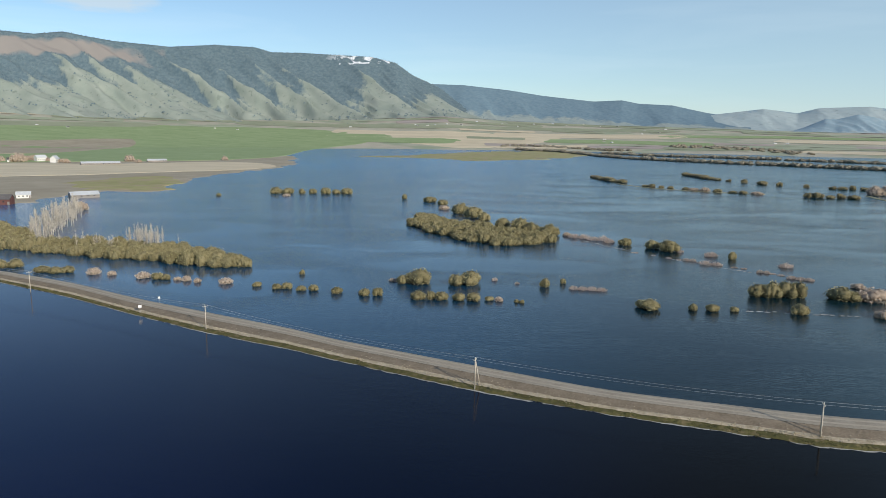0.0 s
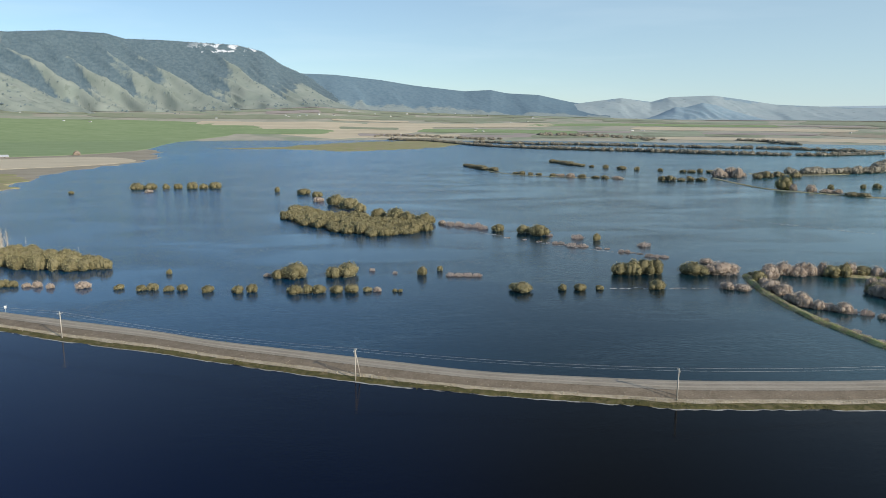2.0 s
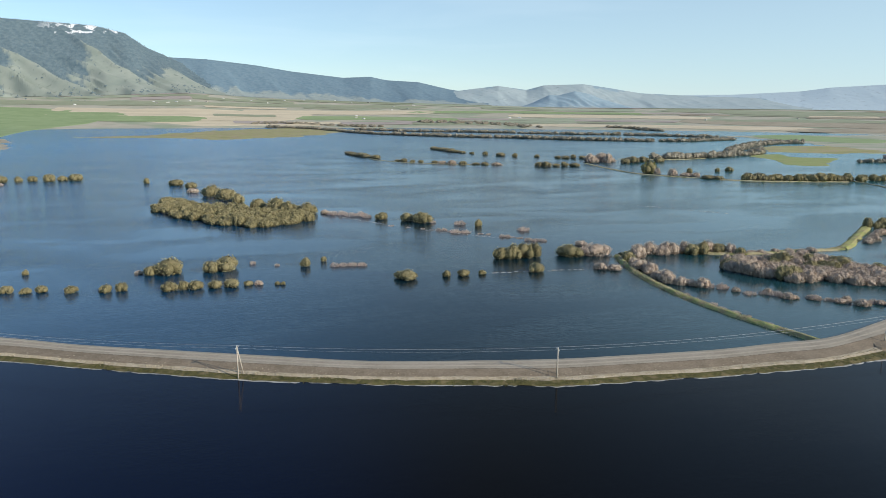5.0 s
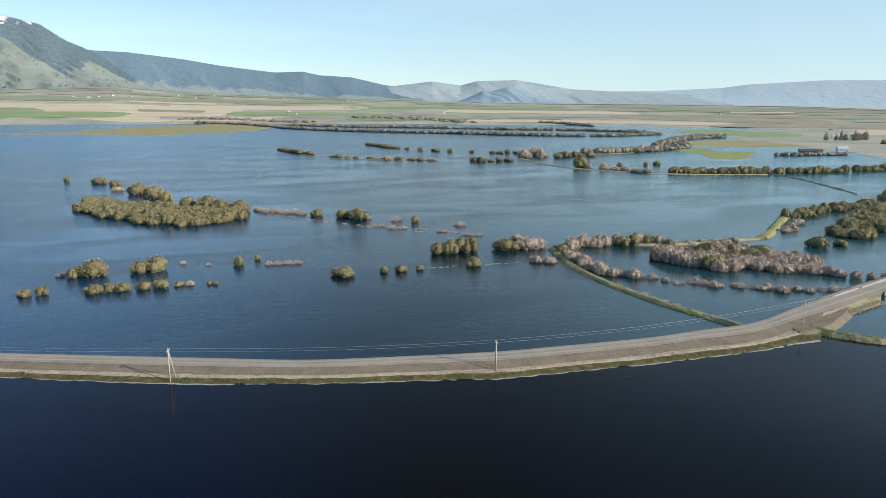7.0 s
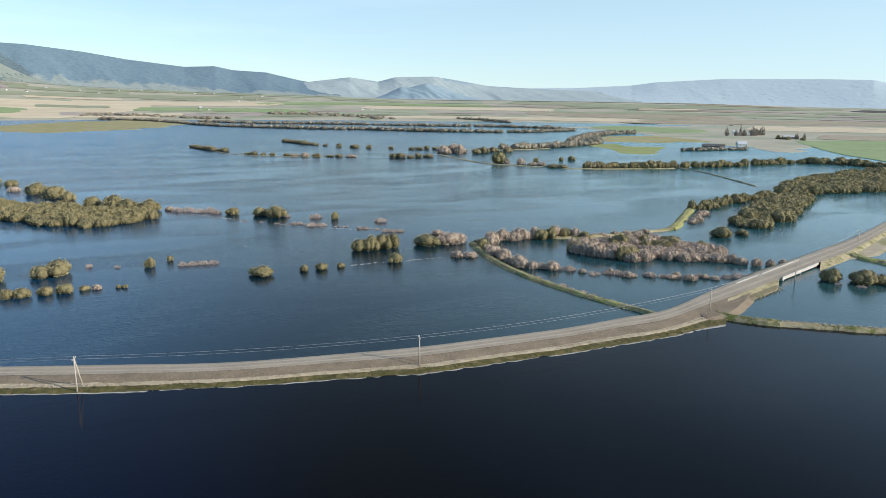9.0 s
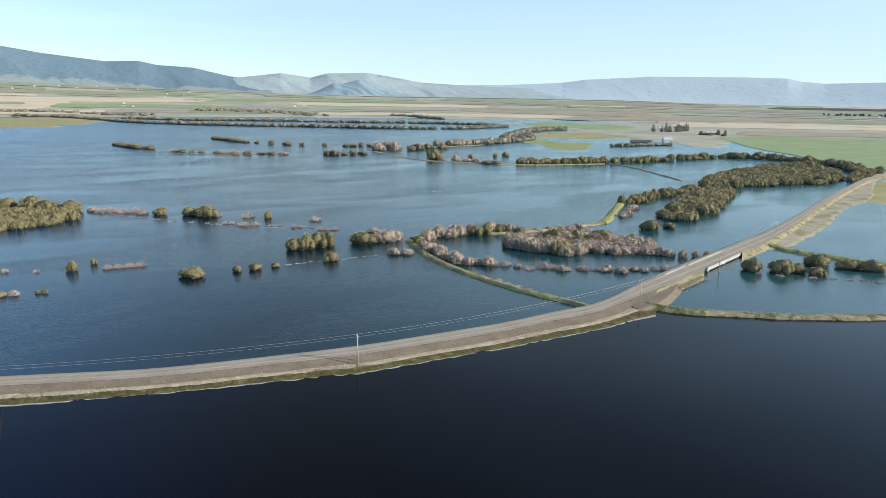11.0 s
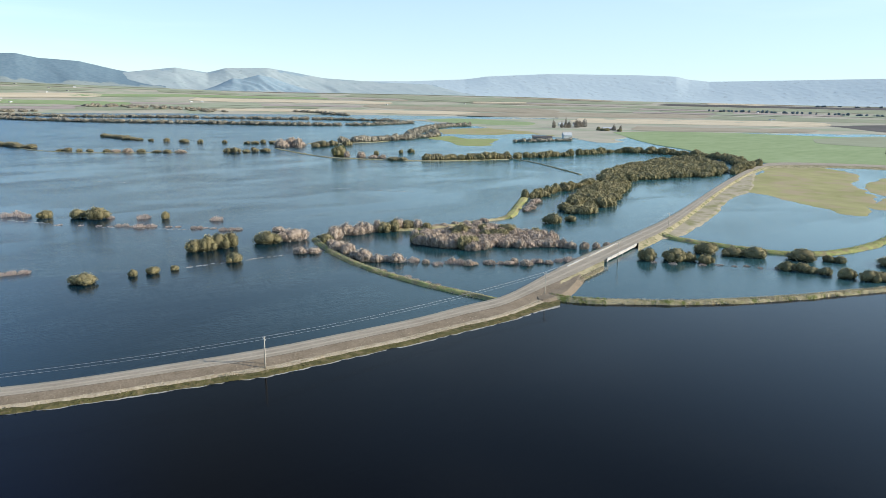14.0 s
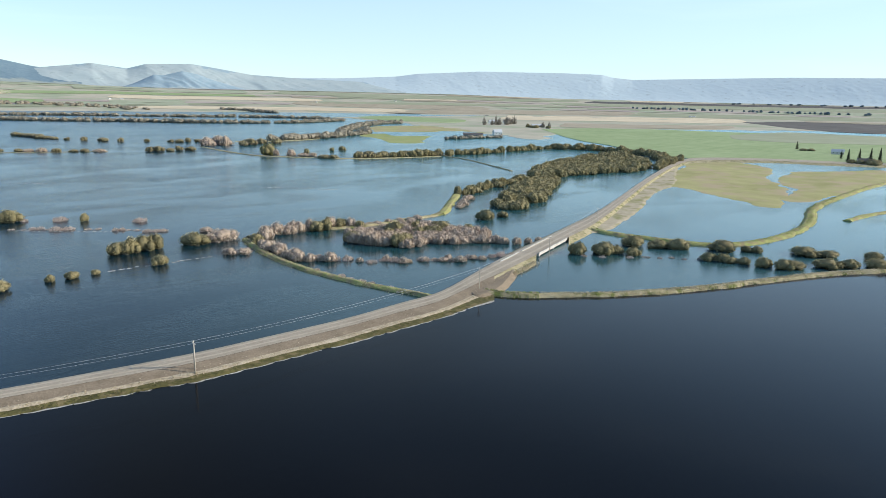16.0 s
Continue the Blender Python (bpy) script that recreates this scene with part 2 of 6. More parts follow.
DIKE_GRASS = material("dike_grass", (0.21, 0.24, 0.06), (0.46, 0.46, 0.19), 0.8, 0.95, 0.8, 0.15, third=(0.30, 0.25, 0.14), third_amount=0.55)
DRY_DIKE = material("dry_grass_dike", (0.27, 0.235, 0.13), (0.50, 0.435, 0.28), 0.8, 0.95, 0.8, 0.15, third=(0.13, 0.15, 0.04), third_amount=0.4)
FOAM = material("foam_and_flotsam", (0.22, 0.20, 0.17), (0.62, 0.60, 0.56), 0.9, 0.9, 0.3)
# Dry grass and green crop paled slightly, painting in distance haze.
LAKE_BED = material("plain_dry_grass", (0.41, 0.385, 0.295), (0.55, 0.51, 0.40), 0.02, 0.95, 0.0, 0.15, third=(0.34, 0.38, 0.26), third_amount=0.5)
GREEN_FIELD = material("young_green_crop", (0.25, 0.335, 0.15), (0.35, 0.43, 0.22), 0.03, 0.95, 0.0, 0.25, stretch=(1, 2.5, 1))
TAN_FIELD = material("pale_stubble", (0.58, 0.49, 0.335), (0.77, 0.665, 0.48), 0.05, 0.95, 0.0, 0.2, stretch=(0.4, 3, 1))
MUD_FIELD = material("bare_brown_soil", (0.35, 0.30, 0.215), (0.46, 0.40, 0.295), 0.03, 0.95, 0.0, 0.25)
DARK_FIELD = material("dark_ploughed_soil", (0.085, 0.08, 0.075), (0.14, 0.13, 0.12), 0.03, 0.95, 0.0, 0.25)
MEADOW = material("yellow_green_meadow", (0.29, 0.285, 0.11), (0.46, 0.425, 0.20), 0.05, 0.95, 0.0, 0.3, third=(0.42, 0.34, 0.21), third_amount=0.5)
OLIVE_FIELD = material("olive_rough_pasture", (0.29, 0.315, 0.205), (0.38, 0.40, 0.27), 0.02, 0.95, 0.0, 0.3)
PALE_PASTURE = material("pale_green_pasture", (0.34, 0.38, 0.26), (0.44, 0.47, 0.33), 0.02, 0.95, 0.0, 0.3, stretch=(1, 2.0, 1))
PINK_SOIL = material("pinkish_fallow_soil", (0.40, 0.34, 0.30), (0.50, 0.43, 0.38), 0.02, 0.95, 0.0, 0.3)
FRESH_MEADOW = material("fresh_green_meadow", (0.26, 0.31, 0.10), (0.38, 0.41, 0.17), 0.05, 0.95, 0.0, 0.3, third=(0.36, 0.34, 0.16), third_amount=0.4)
SAND = material("pale_sand_and_straw", (0.36, 0.31, 0.21), (0.53, 0.46, 0.335), 0.25, 0.95, 0.2, 0.15, third=(0.28, 0.27, 0.12), third_amount=0.45)
WILLOW = material("willow_leaves", (0.17, 0.155, 0.074), (0.46, 0.41, 0.225), 0.6, 0.85, 0.0, 0.3, 0.55, island=0.4, per_object=0.45)
FAR_LEAVES = material("far_olive_brown_trees", (0.21, 0.19, 0.145), (0.37, 0.335, 0.26), 0.2, 0.9, 0.0, 0.3, 0.5, island=0.35)
# Crown filling, darker than the leaves around it.
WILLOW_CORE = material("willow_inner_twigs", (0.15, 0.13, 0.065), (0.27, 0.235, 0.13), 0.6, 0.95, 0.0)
LIGHT_WILLOW = material("fresh_green_leaves", (0.12, 0.13, 0.03), (0.32, 0.30, 0.10), 0.6, 0.85, 0.0, 0.3, 0.55, island=0.7)
BRUSH = material("bare_reddish_twigs", (0.40, 0.315, 0.245), (0.67, 0.555, 0.45), 0.6, 0.95, 0.0, 0.3, 0.55, island=0.45, per_object=0.35)
# Filling of the bare shrubs, darker than their outer twigs.
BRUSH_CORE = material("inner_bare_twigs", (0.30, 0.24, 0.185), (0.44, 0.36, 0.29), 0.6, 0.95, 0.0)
REED = material("pale_pinkish_reeds", (0.38, 0.30, 0.25), (0.64, 0.54, 0.48), 0.6, 0.95, 0.0, 0.3, 0.5, island=0.7)
BARK = material("grey_bark", (0.10, 0.085, 0.065), (0.22, 0.19, 0.15), 2.0, 0.95, 0.4)
BIRCH = material("pale_bare_wood", (0.36, 0.315, 0.25), (0.60, 0.54, 0.45), 1.0, 0.9, 0.2, per_object=0.4)
NEEDLES = material("conifer_needles", (0.02, 0.03, 0.017), (0.06, 0.08, 0.04), 0.5, 0.9, 0.0, island=0.6)
# Forest green shifted to pale blue: haze painted into the colour.
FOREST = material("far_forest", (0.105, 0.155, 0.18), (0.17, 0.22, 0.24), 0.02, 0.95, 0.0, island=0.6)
POLE_WOOD = material("weathered_pole_wood", (0.42, 0.37, 0.30), (0.66, 0.60, 0.51), 3.0, 0.9, 0.3, stretch=(1, 1, 0.1))
WIRE = material("aluminium_wire", (0.28, 0.29, 0.30), (0.4, 0.4, 0.4), 3.0, 0.4, 0.0)
PORCELAIN = material("pale_insulator", (0.6, 0.6, 0.58), (0.75, 0.75, 0.72), 3.0, 0.3, 0.0)
SIGN_WHITE = material("white_sign_sheet", (0.72, 0.72, 0.70), (0.85, 0.85, 0.84), 2.0, 0.5, 0.0)
CONCRETE = material("pale_concrete", (0.42, 0.41, 0.38), (0.62, 0.60, 0.56), 1.2, 0.9, 0.2, 0.2)
STEEL = material("galvanised_steel", (0.45, 0.46, 0.47), (0.62, 0.63, 0.64), 2.0, 0.45, 0.0)
WHITE_WALL = material("white_painted_boards", (0.62, 0.61, 0.57), (0.80, 0.79, 0.76), 0.5, 0.8, 0.0)
GREY_WALL = material("weathered_boards", (0.20, 0.18, 0.16), (0.34, 0.31, 0.28), 0.5, 0.9, 0.0)
RED_WALL = material("dark_red_boards", (0.11, 0.05, 0.04), (0.18, 0.08, 0.07), 0.5, 0.85, 0.0)
METAL_ROOF = material("pale_metal_roof", (0.50, 0.52, 0.53), (0.68, 0.70, 0.71), 0.6, 0.45, 0.0)
DARK_ROOF = material("dark_shingle_roof", (0.09, 0.085, 0.085), (0.16, 0.15, 0.15), 0.8, 0.9, 0.0)
PANE = material("dark_window_pane", (0.02, 0.025, 0.03), (0.05, 0.06, 0.07), 1.0, 0.1, 0.0)


def mountain_material(name, grass_low, grass_high, forest_low, forest_high, snow=0.0, glow=0.0):
    """Dry grass below, forest on the wooded ground above, scraps of old snow near the crest."""
    m = bpy.data.materials.new(name)
    m.use_nodes = True
    n, l = m.node_tree.nodes, m.node_tree.links
    bsdf = n["Principled BSDF"]
    bsdf.inputs["Roughness"].default_value = 0.95
    bsdf.inputs["Specular IOR Level"].default_value = 0.1
    geo, split, wood = n.new("ShaderNodeNewGeometry"), n.new("ShaderNodeSeparateXYZ"), n.new("ShaderNodeAttribute")
    wood.attribute_name = "forest"
    l.new(geo.outputs["Position"], split.inputs[0])

    def noise_node(scale, detail):
        t = n.new("ShaderNodeTexNoise")
        t.inputs["Scale"].default_value, t.inputs["Detail"].default_value = scale, detail
        l.new(geo.outputs["Position"], t.inputs["Vector"])
        return t.outputs["Fac"]

    def blend(fac, a, b):
        mx = n.new("ShaderNodeMixRGB")
        l.new(fac, mx.inputs["Fac"])
        for key, value in (("Color1", a), ("Color2", b)):
            if isinstance(value, tuple):
                mx.inputs[key].default_value = (*value, 1)
            else:
                l.new(value, mx.inputs[key])
        return mx.outputs["Color"]

    def step(value, low, high):
        r = n.new("ShaderNodeMapRange")
        r.inputs["From Min"].default_value, r.inputs["From Max"].default_value = low, high
        l.new(value, r.inputs["Value"])
        return r.outputs["Result"]

    def sum_of(a, factor, b):
        q = n.new("ShaderNodeMath")
        q.operation, q.inputs[1].default_value = "MULTIPLY_ADD", factor
        l.new(a, q.inputs[0])
        l.new(b, q.inputs[2])
        return q.outputs[0]

    grass = blend(step(noise_node(0.012, 8), 0.35, 0.65), grass_low, grass_high)
    grass = blend(step(noise_node(0.035, 9), 0.60, 0.70), grass, tuple(c * 0.82 for c in grass_low))
    trees = blend(step(noise_node(0.05, 8), 0.35, 0.65), forest_low, forest_high)
    colour = blend(step(sum_of(noise_node(0.03, 9), 0.18, wood.outputs["Fac"]), 0.06, 0.13), grass, trees)
    felled = n.new("ShaderNodeAttribute")
    felled.attribute_name = "felled"
    colour = blend(step(felled.outputs["Fac"], 0.4, 0.6), colour, (0.31, 0.285, 0.265))
    if snow:
        patchy = step(sum_of(noise_node(0.022, 8), 420.0, split.outputs["Z"]), snow + 242, snow + 256)
        east = step(sum_of(noise_node(0.004, 2), 200.0, split.outputs["X"]), -820.0, -700.0)
        both = n.new("ShaderNodeMath")
        both.operation = "MULTIPLY"
        l.new(patchy, both.inputs[0])
        l.new(east, both.inputs[1])
        colour = blend(both.outputs[0], colour, (0.80, 0.82, 0.85))
    l.new(colour, bsdf.inputs["Base Color"])
    if glow:  # far backdrop only: the glow imitates distance haze
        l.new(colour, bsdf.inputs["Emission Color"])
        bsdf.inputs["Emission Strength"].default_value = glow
    return m


# Grass and forest colours paled and blued with distance to paint in haze.
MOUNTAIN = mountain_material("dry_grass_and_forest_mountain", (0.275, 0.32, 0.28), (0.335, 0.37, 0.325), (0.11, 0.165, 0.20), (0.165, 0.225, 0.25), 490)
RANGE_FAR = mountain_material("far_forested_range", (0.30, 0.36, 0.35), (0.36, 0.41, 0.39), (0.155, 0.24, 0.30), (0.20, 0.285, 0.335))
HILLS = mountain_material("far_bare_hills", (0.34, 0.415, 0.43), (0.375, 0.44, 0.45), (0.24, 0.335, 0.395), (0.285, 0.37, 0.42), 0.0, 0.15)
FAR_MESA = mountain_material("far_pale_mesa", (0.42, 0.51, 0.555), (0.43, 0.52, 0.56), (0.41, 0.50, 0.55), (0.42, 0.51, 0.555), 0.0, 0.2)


# ---- mesh helpers ----
def mesh_of(name, verts, faces, mat, smooth=False):
    me = bpy.data.meshes.new(name)
    me.from_pydata([tuple(v) for v in verts], [], [tuple(f) for f in faces])
    for mt in (mat if isinstance(mat, (list, tuple)) else (mat,)):
        me.materials.append(mt)
    if smooth:
        me.polygons.foreach_set("use_smooth", [True] * len(me.polygons))
    me.update()
    return me


def part(name, data, parent, label=""):
    ob = new(name, data)
    ob.parent = parent
    return tagged(ob, label)


def box(verts, faces, x0, x1, y0, y1, z0, z1):
    """Adds a box to lists of verts and faces."""
    k = len(verts)
    verts += [(x, y, z) for z in (z0, z1) for x, y in ((x0, y0), (x1, y0), (x1, y1), (x0, y1))]
    faces += [tuple(k + i for i in f) for f in ((3, 2, 1, 0), (4, 5, 6, 7), (0, 1, 5, 4), (1, 2, 6, 5), (2, 3, 7, 6), (3, 0, 4, 7))]


def tube(verts, faces, a, b, ra, rb, sides=6):
    """Adds a tapered tube from a to b."""
    a, b = Vector(a), Vector(b)
    q = (b - a).to_track_quat("Z", "Y")
    k = len(verts)
    for p, r in ((a, ra), (b, rb)):
        for i in range(sides):
            t = 2 * math.pi * i / sides
            verts.append(tuple(p + q @ Vector((r * math.cos(t), r * math.sin(t), 0))))
    for i in range(sides):
        j = (i + 1) % sides
        faces.append((k + i, k + j, k + sides + j, k + sides + i))
    faces.append(tuple(k + i for i in reversed(range(sides))))
    faces.append(tuple(k + sides + i for i in range(sides)))


def smooth_line(points, step):
    """Points every step metres along a smooth curve through the given points."""
    p = [np.array(q, float) for q in points]
    p = [2 * p[0] - p[1]] + p + [2 * p[-1] - p[-2]]
    out = []
    for i in range(1, len(p) - 2):
        n = max(1, int(np.linalg.norm(p[i + 1][:2] - p[i][:2]) / step))
        for k in range(n):
            t = k / n
            a, b, c, d = p[i - 1], p[i], p[i + 1], p[i + 2]
            out.append(0.5 * (2 * b + (c - a) * t + (2 * a - 5 * b + 4 * c - d) * t * t + (3 * b - a - 3 * c + d) * t ** 3))
    out.append(p[-2])
    return out


def inside(x, y, poly):
    hit, j = False, len(poly) - 1
    for i in range(len(poly)):
        (xi, yi), (xj, yj) = poly[i], poly[j]
        if (yi > y) != (yj > y) and x < (xj - xi) * (y - yi) / (yj - yi) + xi:
            hit = not hit
        j = i
    return hit


# ---- lie of the land ----
HUB = (3.5, -1.0)
# elevation of the foot of the hills, in degrees by bearing
FOOT = [(-55.78, 0.24), (-34.45, 0.76), (-27.40, 0.63), (-19.40, 0.51), (-10.63, 0.64), (-2.20, 1.02), (3.15, 0.72), (9.93, 0.48), (18.45, 0.30)] + [(27.46, 0.08), (40.23, 0.05), (49.34, -0.01), (58.43, -0.21), (71.11, -0.31), (80.83, -0.34), (104.24, -0.02)]


def bearing_table(x, table):
    return float(np.interp(x, [a for a, b in table], [b for a, b in table]))


def ground_height(x, y):
    r = math.hypot(x - HUB[0], y - HUB[1])
    if r < 2600:
        return 0.0
    foot = 75 + 3900 * math.tan(radians(bearing_table(math.degrees(math.atan2(x - HUB[0], y - HUB[1])), FOOT)))
    return foot * min(1.0, (r - 2600) / 1300) ** 1.25


def ground_sheet():
    """One sheet from under the flood to the foot of the hills and on to the horizon all round."""
    rings = [20, 60, 120, 200, 300, 450, 700, 1000, 1400, 1800, 2200, 2500] + [2560 + 45 * i for i in range(32)] + [4200, 4600, 4990]
    bearings = [-180 + 6 * i for i in range(20)] + [-60 + 0.75 * i for i in range(214)] + [100.5 + 6 * i for i in range(14)]
    verts, faces = [], []
    for a in bearings:
        for r in rings:
            x, y = HUB[0] + r * math.sin(radians(a)), HUB[1] + r * math.cos(radians(a))
            shore = 2640 + 110 * noise.noise((a * 0.21, 3.1, 0)) + 35 * noise.noise((a * 1.3, 7.7, 0))
            z = ground_height(x, y) + (-2.0 if r < shore else 0.25)
            verts.append((x, y, z))
    n, m = len(bearings), len(rings)
    for i in range(n):
        for k in range(m - 1):
            j = (i + 1) % n
            faces.append((i * m + k, i * m + k + 1, j * m + k + 1, j * m + k))
    faces.append(tuple(i * m for i in range(n)))
    ob = new("ground", mesh_of("ground", verts, faces, LAKE_BED, True))
    return tagged(ob, "dry grass plain rising gently to the hills", "ground", kind="structure")


def water_sheet():
    verts, faces = [(HUB[0], HUB[1], 0)], []
    for i in range(128):
        a = 2 * math.pi * i / 128
        verts.append((HUB[0] + 3100 * math.cos(a), HUB[1] + 3100 * math.sin(a), 0))
    for i in range(128):
        faces.append((0, 1 + i, 1 + (i + 1) % 128))
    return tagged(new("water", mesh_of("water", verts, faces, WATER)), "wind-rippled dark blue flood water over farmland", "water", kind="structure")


ground_sheet()
water_sheet()


def land(name, outline, mat, label, z=0.35, rough=0.03, skirt=1.0, category="field", wild=0.0):
    """A sheet of land with a ragged outline that slopes under the water at its edge and drapes over rising ground."""
    from mathutils import geometry
    size = max(max(p[0] for p in outline) - min(p[0] for p in outline), max(p[1] for p in outline) - min(p[1] for p in outline))
    step = max(size / (200 if wild else 60), 1.5)
    line = smooth_line(list(outline) + [outline[0]], step)[:-1]
    edge = []
    for p in line:
        d = math.hypot(p[0] - HUB[0], p[1] - HUB[1]) * rough
        v = noise.noise_vector((p[0] / (d * 3 + 4), p[1] / (d * 3 + 4), 1.7)) * d * 0.5 + noise.noise_vector((p[0] / (d + 1.5), p[1] / (d + 1.5), 5.7)) * d * 0.2
        for k, (wave, share) in enumerate(((70, 1.0), (28, 0.6), (11, 0.3), (5, 0.15))):
            v += noise.noise_vector((p[0] / wave, p[1] / wave, 3.3 + k)) * wild * share
        edge.append(Vector((p[0] + v.x, p[1] + v.y)))
    poly = [(p.x, p.y) for p in edge]
    grid, pts = size / 22, list(edge)
    x = min(p[0] for p in poly)
    while x < max(p[0] for p in poly):
        y = min(p[1] for p in poly)
        while y < max(p[1] for p in poly):
            if inside(x, y, poly):
                pts.append(Vector((x + grid * 0.2 * noise.noise((x, y, 0)), y)))
            y += grid
        x += grid
    n = len(edge)
    co, _, fs, _, _, _ = geometry.delaunay_2d_cdt(pts, [], [list(range(n))], 1, 1e-4)
    centre = Vector((sum(p[0] for p in poly) / n, sum(p[1] for p in poly) / n))
    verts = [(p.x, p.y, z + ground_height(p.x, p.y) * 1.002 + 0.0003 * max(0, math.hypot(p.x, p.y) - 2500)) for p in co]
    faces = [tuple(f) if (co[f[1]] - co[f[0]]).cross(co[f[2]] - co[f[0]]) > 0 else tuple(reversed(f)) for f in fs]
    if skirt:
        k = len(verts)
        for i in range(n):
            a, b = edge[i - 1], edge[(i + 1) % n]
            t = (b - a).normalized()
            out = Vector((t.y, -t.x)) * skirt
            probe = edge[i] + out * 0.3
            if inside(probe.x, probe.y, poly):
                out = -out
            verts.append((edge[i].x + out.x, edge[i].y + out.y, verts[i][2] - z - 0.5))
        for i in range(n):
            j = (i + 1) % n
            faces.append((i, k + i, k + j, j))
    ob = new(name, mesh_of(name, verts, faces, mat))
    return tagged(ob, label, category, kind="structure")


def strip(name, points, width, height, mat, label, category="dike", step=3.0, kind="structure", base=-0.6):
    """A bank of earth along a line, with uneven sides and crest."""
    line = smooth_line(points, step)
    prof = ((-0.5, base), (-0.34, 0.35 * height), (-0.2, 0.85 * height), (0.0, height), (0.2, 0.9 * height), (0.34, 0.4 * height), (0.5, base))
    verts, faces = [], []
    for i, p in enumerate(line):
        a, b = line[max(0, i - 1)], line[min(len(line) - 1, i + 1)]
        t = Vector((b[0] - a[0], b[1] - a[1], 0)).normalized()
        side = Vector((t.y, -t.x, 0))
        for s, h in prof:
            w = width * (1 + 0.45 * noise.noise((p[0] * 0.09, p[1] * 0.09, s * 2)) + 0.2 * noise.noise((p[0] * 0.4, p[1] * 0.4, s)))
            z = h if h < 0 else h * (1 + 0.5 * noise.noise((p[0] * 0.3, p[1] * 0.3, s * 3)))
            verts.append((p[0] + side.x * s * w, p[1] + side.y * s * w, z + ground_height(p[0], p[1])))
    m = len(prof)
    for i in range(len(line) - 1):
        for k in range(m - 1):
            faces.append((i * m + k, (i + 1) * m + k, (i + 1) * m + k + 1, i * m + k + 1))
    for i in (0, len(line) - 1):
        ring = tuple(i * m + k for k in range(m))
        faces.append(ring if i else tuple(reversed(ring)))
    return tagged(new(name, mesh_of(name, verts, faces, mat, False)), label, category, kind=kind)


# ---- mountains ----
def mountain_range(name, crest, foot, near, far, mat, label, gullies=0.5, seed=0.0, freq=0.9, behind=60.0, rows=70, step=0.12, lean=3.0, treeline=0.5, clearing=None):
    """A range that climbs from its foot to a crest, cut by slanting gullies; crest and foot are elevations in degrees by bearing."""
    a0, a1 = crest[0][0], crest[-1][0]
    cols = int((a1 - a0) / step)
    verts, faces, forest, felled = [], [], [], []
    for i in range(cols + 1):
        a = a0 + (a1 - a0) * i / cols
        top = 75 + far * math.tan(radians(bearing_table(a, crest)))
        low = ground_height(HUB[0] + near * math.sin(radians(a)), HUB[1] + near * math.cos(radians(a))) - 3
        for k in range(rows + 4):
            s = min(1.0, k / rows)
            r = near + (far - near) * s + behind * max(0, k - rows)
            b = a - lean * (1 - s) + 0.5 * noise.noise((a * 0.7, s * 3, seed))
            ridge = 1 - min(1.0, abs(noise.noise((b * freq, seed, s * 0.5))) * 2.6)
            small = 1 - min(1.0, abs(noise.noise((b * freq * 2.6, seed + 3, s * 1.5))) * 2.6)
            cut = (1 - ridge) * 0.75 + (1 - small) * 0.25
            swell = math.sin(math.pi * s ** 0.9) ** 0.8 if s < 1 else 0.0
            rise = 0.3 * (3 * s * s - 2 * s ** 3) + 0.7 * s ** 1.35
            z = low + (top - low) * (rise - 0.20 * gullies * cut * swell)
            z += (top - low) * 0.010 * noise.noise((b * 5, s * 14, seed)) * min(1, 5 * s) * (s < 1)
            if k > rows:
                z -= (top - low) * 0.06 * (k - rows)
            verts.append((HUB[0] + r * math.sin(radians(a)), HUB[1] + r * math.cos(radians(a)), z))
            forest.append(s + 0.36 * (cut - 0.4) * (1 if gullies > 0.5 else 0.4) + 0.10 * noise.noise((a * 0.9, s * 4, seed + 9)) + 0.05 * noise.noise((a * 4, s * 16, seed)) - treeline)
            patch = max(abs(a - clearing[0]) / clearing[1], abs(s - clearing[2]) / clearing[3]) if clearing else 9.0
            felled.append(1.0 - 0.5 * patch + 0.25 * noise.noise((a * 1.2, s * 9, 2.0)))
    m = rows + 4
    for i in range(cols):
        for k in range(m - 1):
            faces.append((i * m + k, i * m + k + 1, (i + 1) * m + k + 1, (i + 1) * m + k))
    me = mesh_of(name, verts, faces, mat, True)
    me.attributes.new("forest", "FLOAT", "POINT").data.foreach_set("value", forest)
    me.attributes.new("felled", "FLOAT", "POINT").data.foreach_set("value", felled)
    ob = tagged(new(name, me), label, "mountain", kind="structure")
    return verts, [f - max(0.0, g - 0.45) * 9 for f, g in zip(forest, felled)]


BIG_CREST = [(-49.70, 5.17), (-42.76, 5.67), (-34.00, 6.25), (-32.01, 6.19), (-30.27, 6.47), (-28.87, 6.26), (-27.05, 6.03), (-23.23, 5.84), (-20.00, 6.13), (-17.08, 6.09), (-15.81, 5.76), (-13.65, 5.79), (-10.56, 5.71), (-8.10, 5.64), (-6.07, 5.20), (-4.70, 4.26), (-3.10, 3.57), (-1.48, 2.79), (0.83, 1.82), (3.15, 0.72)]
BIG_FOOT = [(-50.28, 0.38), (-34.46, 0.69), (-27.40, 0.59), (-19.40, 0.47), (-10.63, 0.59), (-2.20, 0.97), (3.15, 0.67)]
SECOND_CREST = [(-6.07, 3.70), (-3.10, 3.61), (-0.58, 3.55), (3.08, 3.18), (5.81, 2.76), (9.84, 2.33), (12.02, 2.43), (13.32, 2.17), (15.86, 2.04), (18.36, 1.49), (21.57, 1.00)]
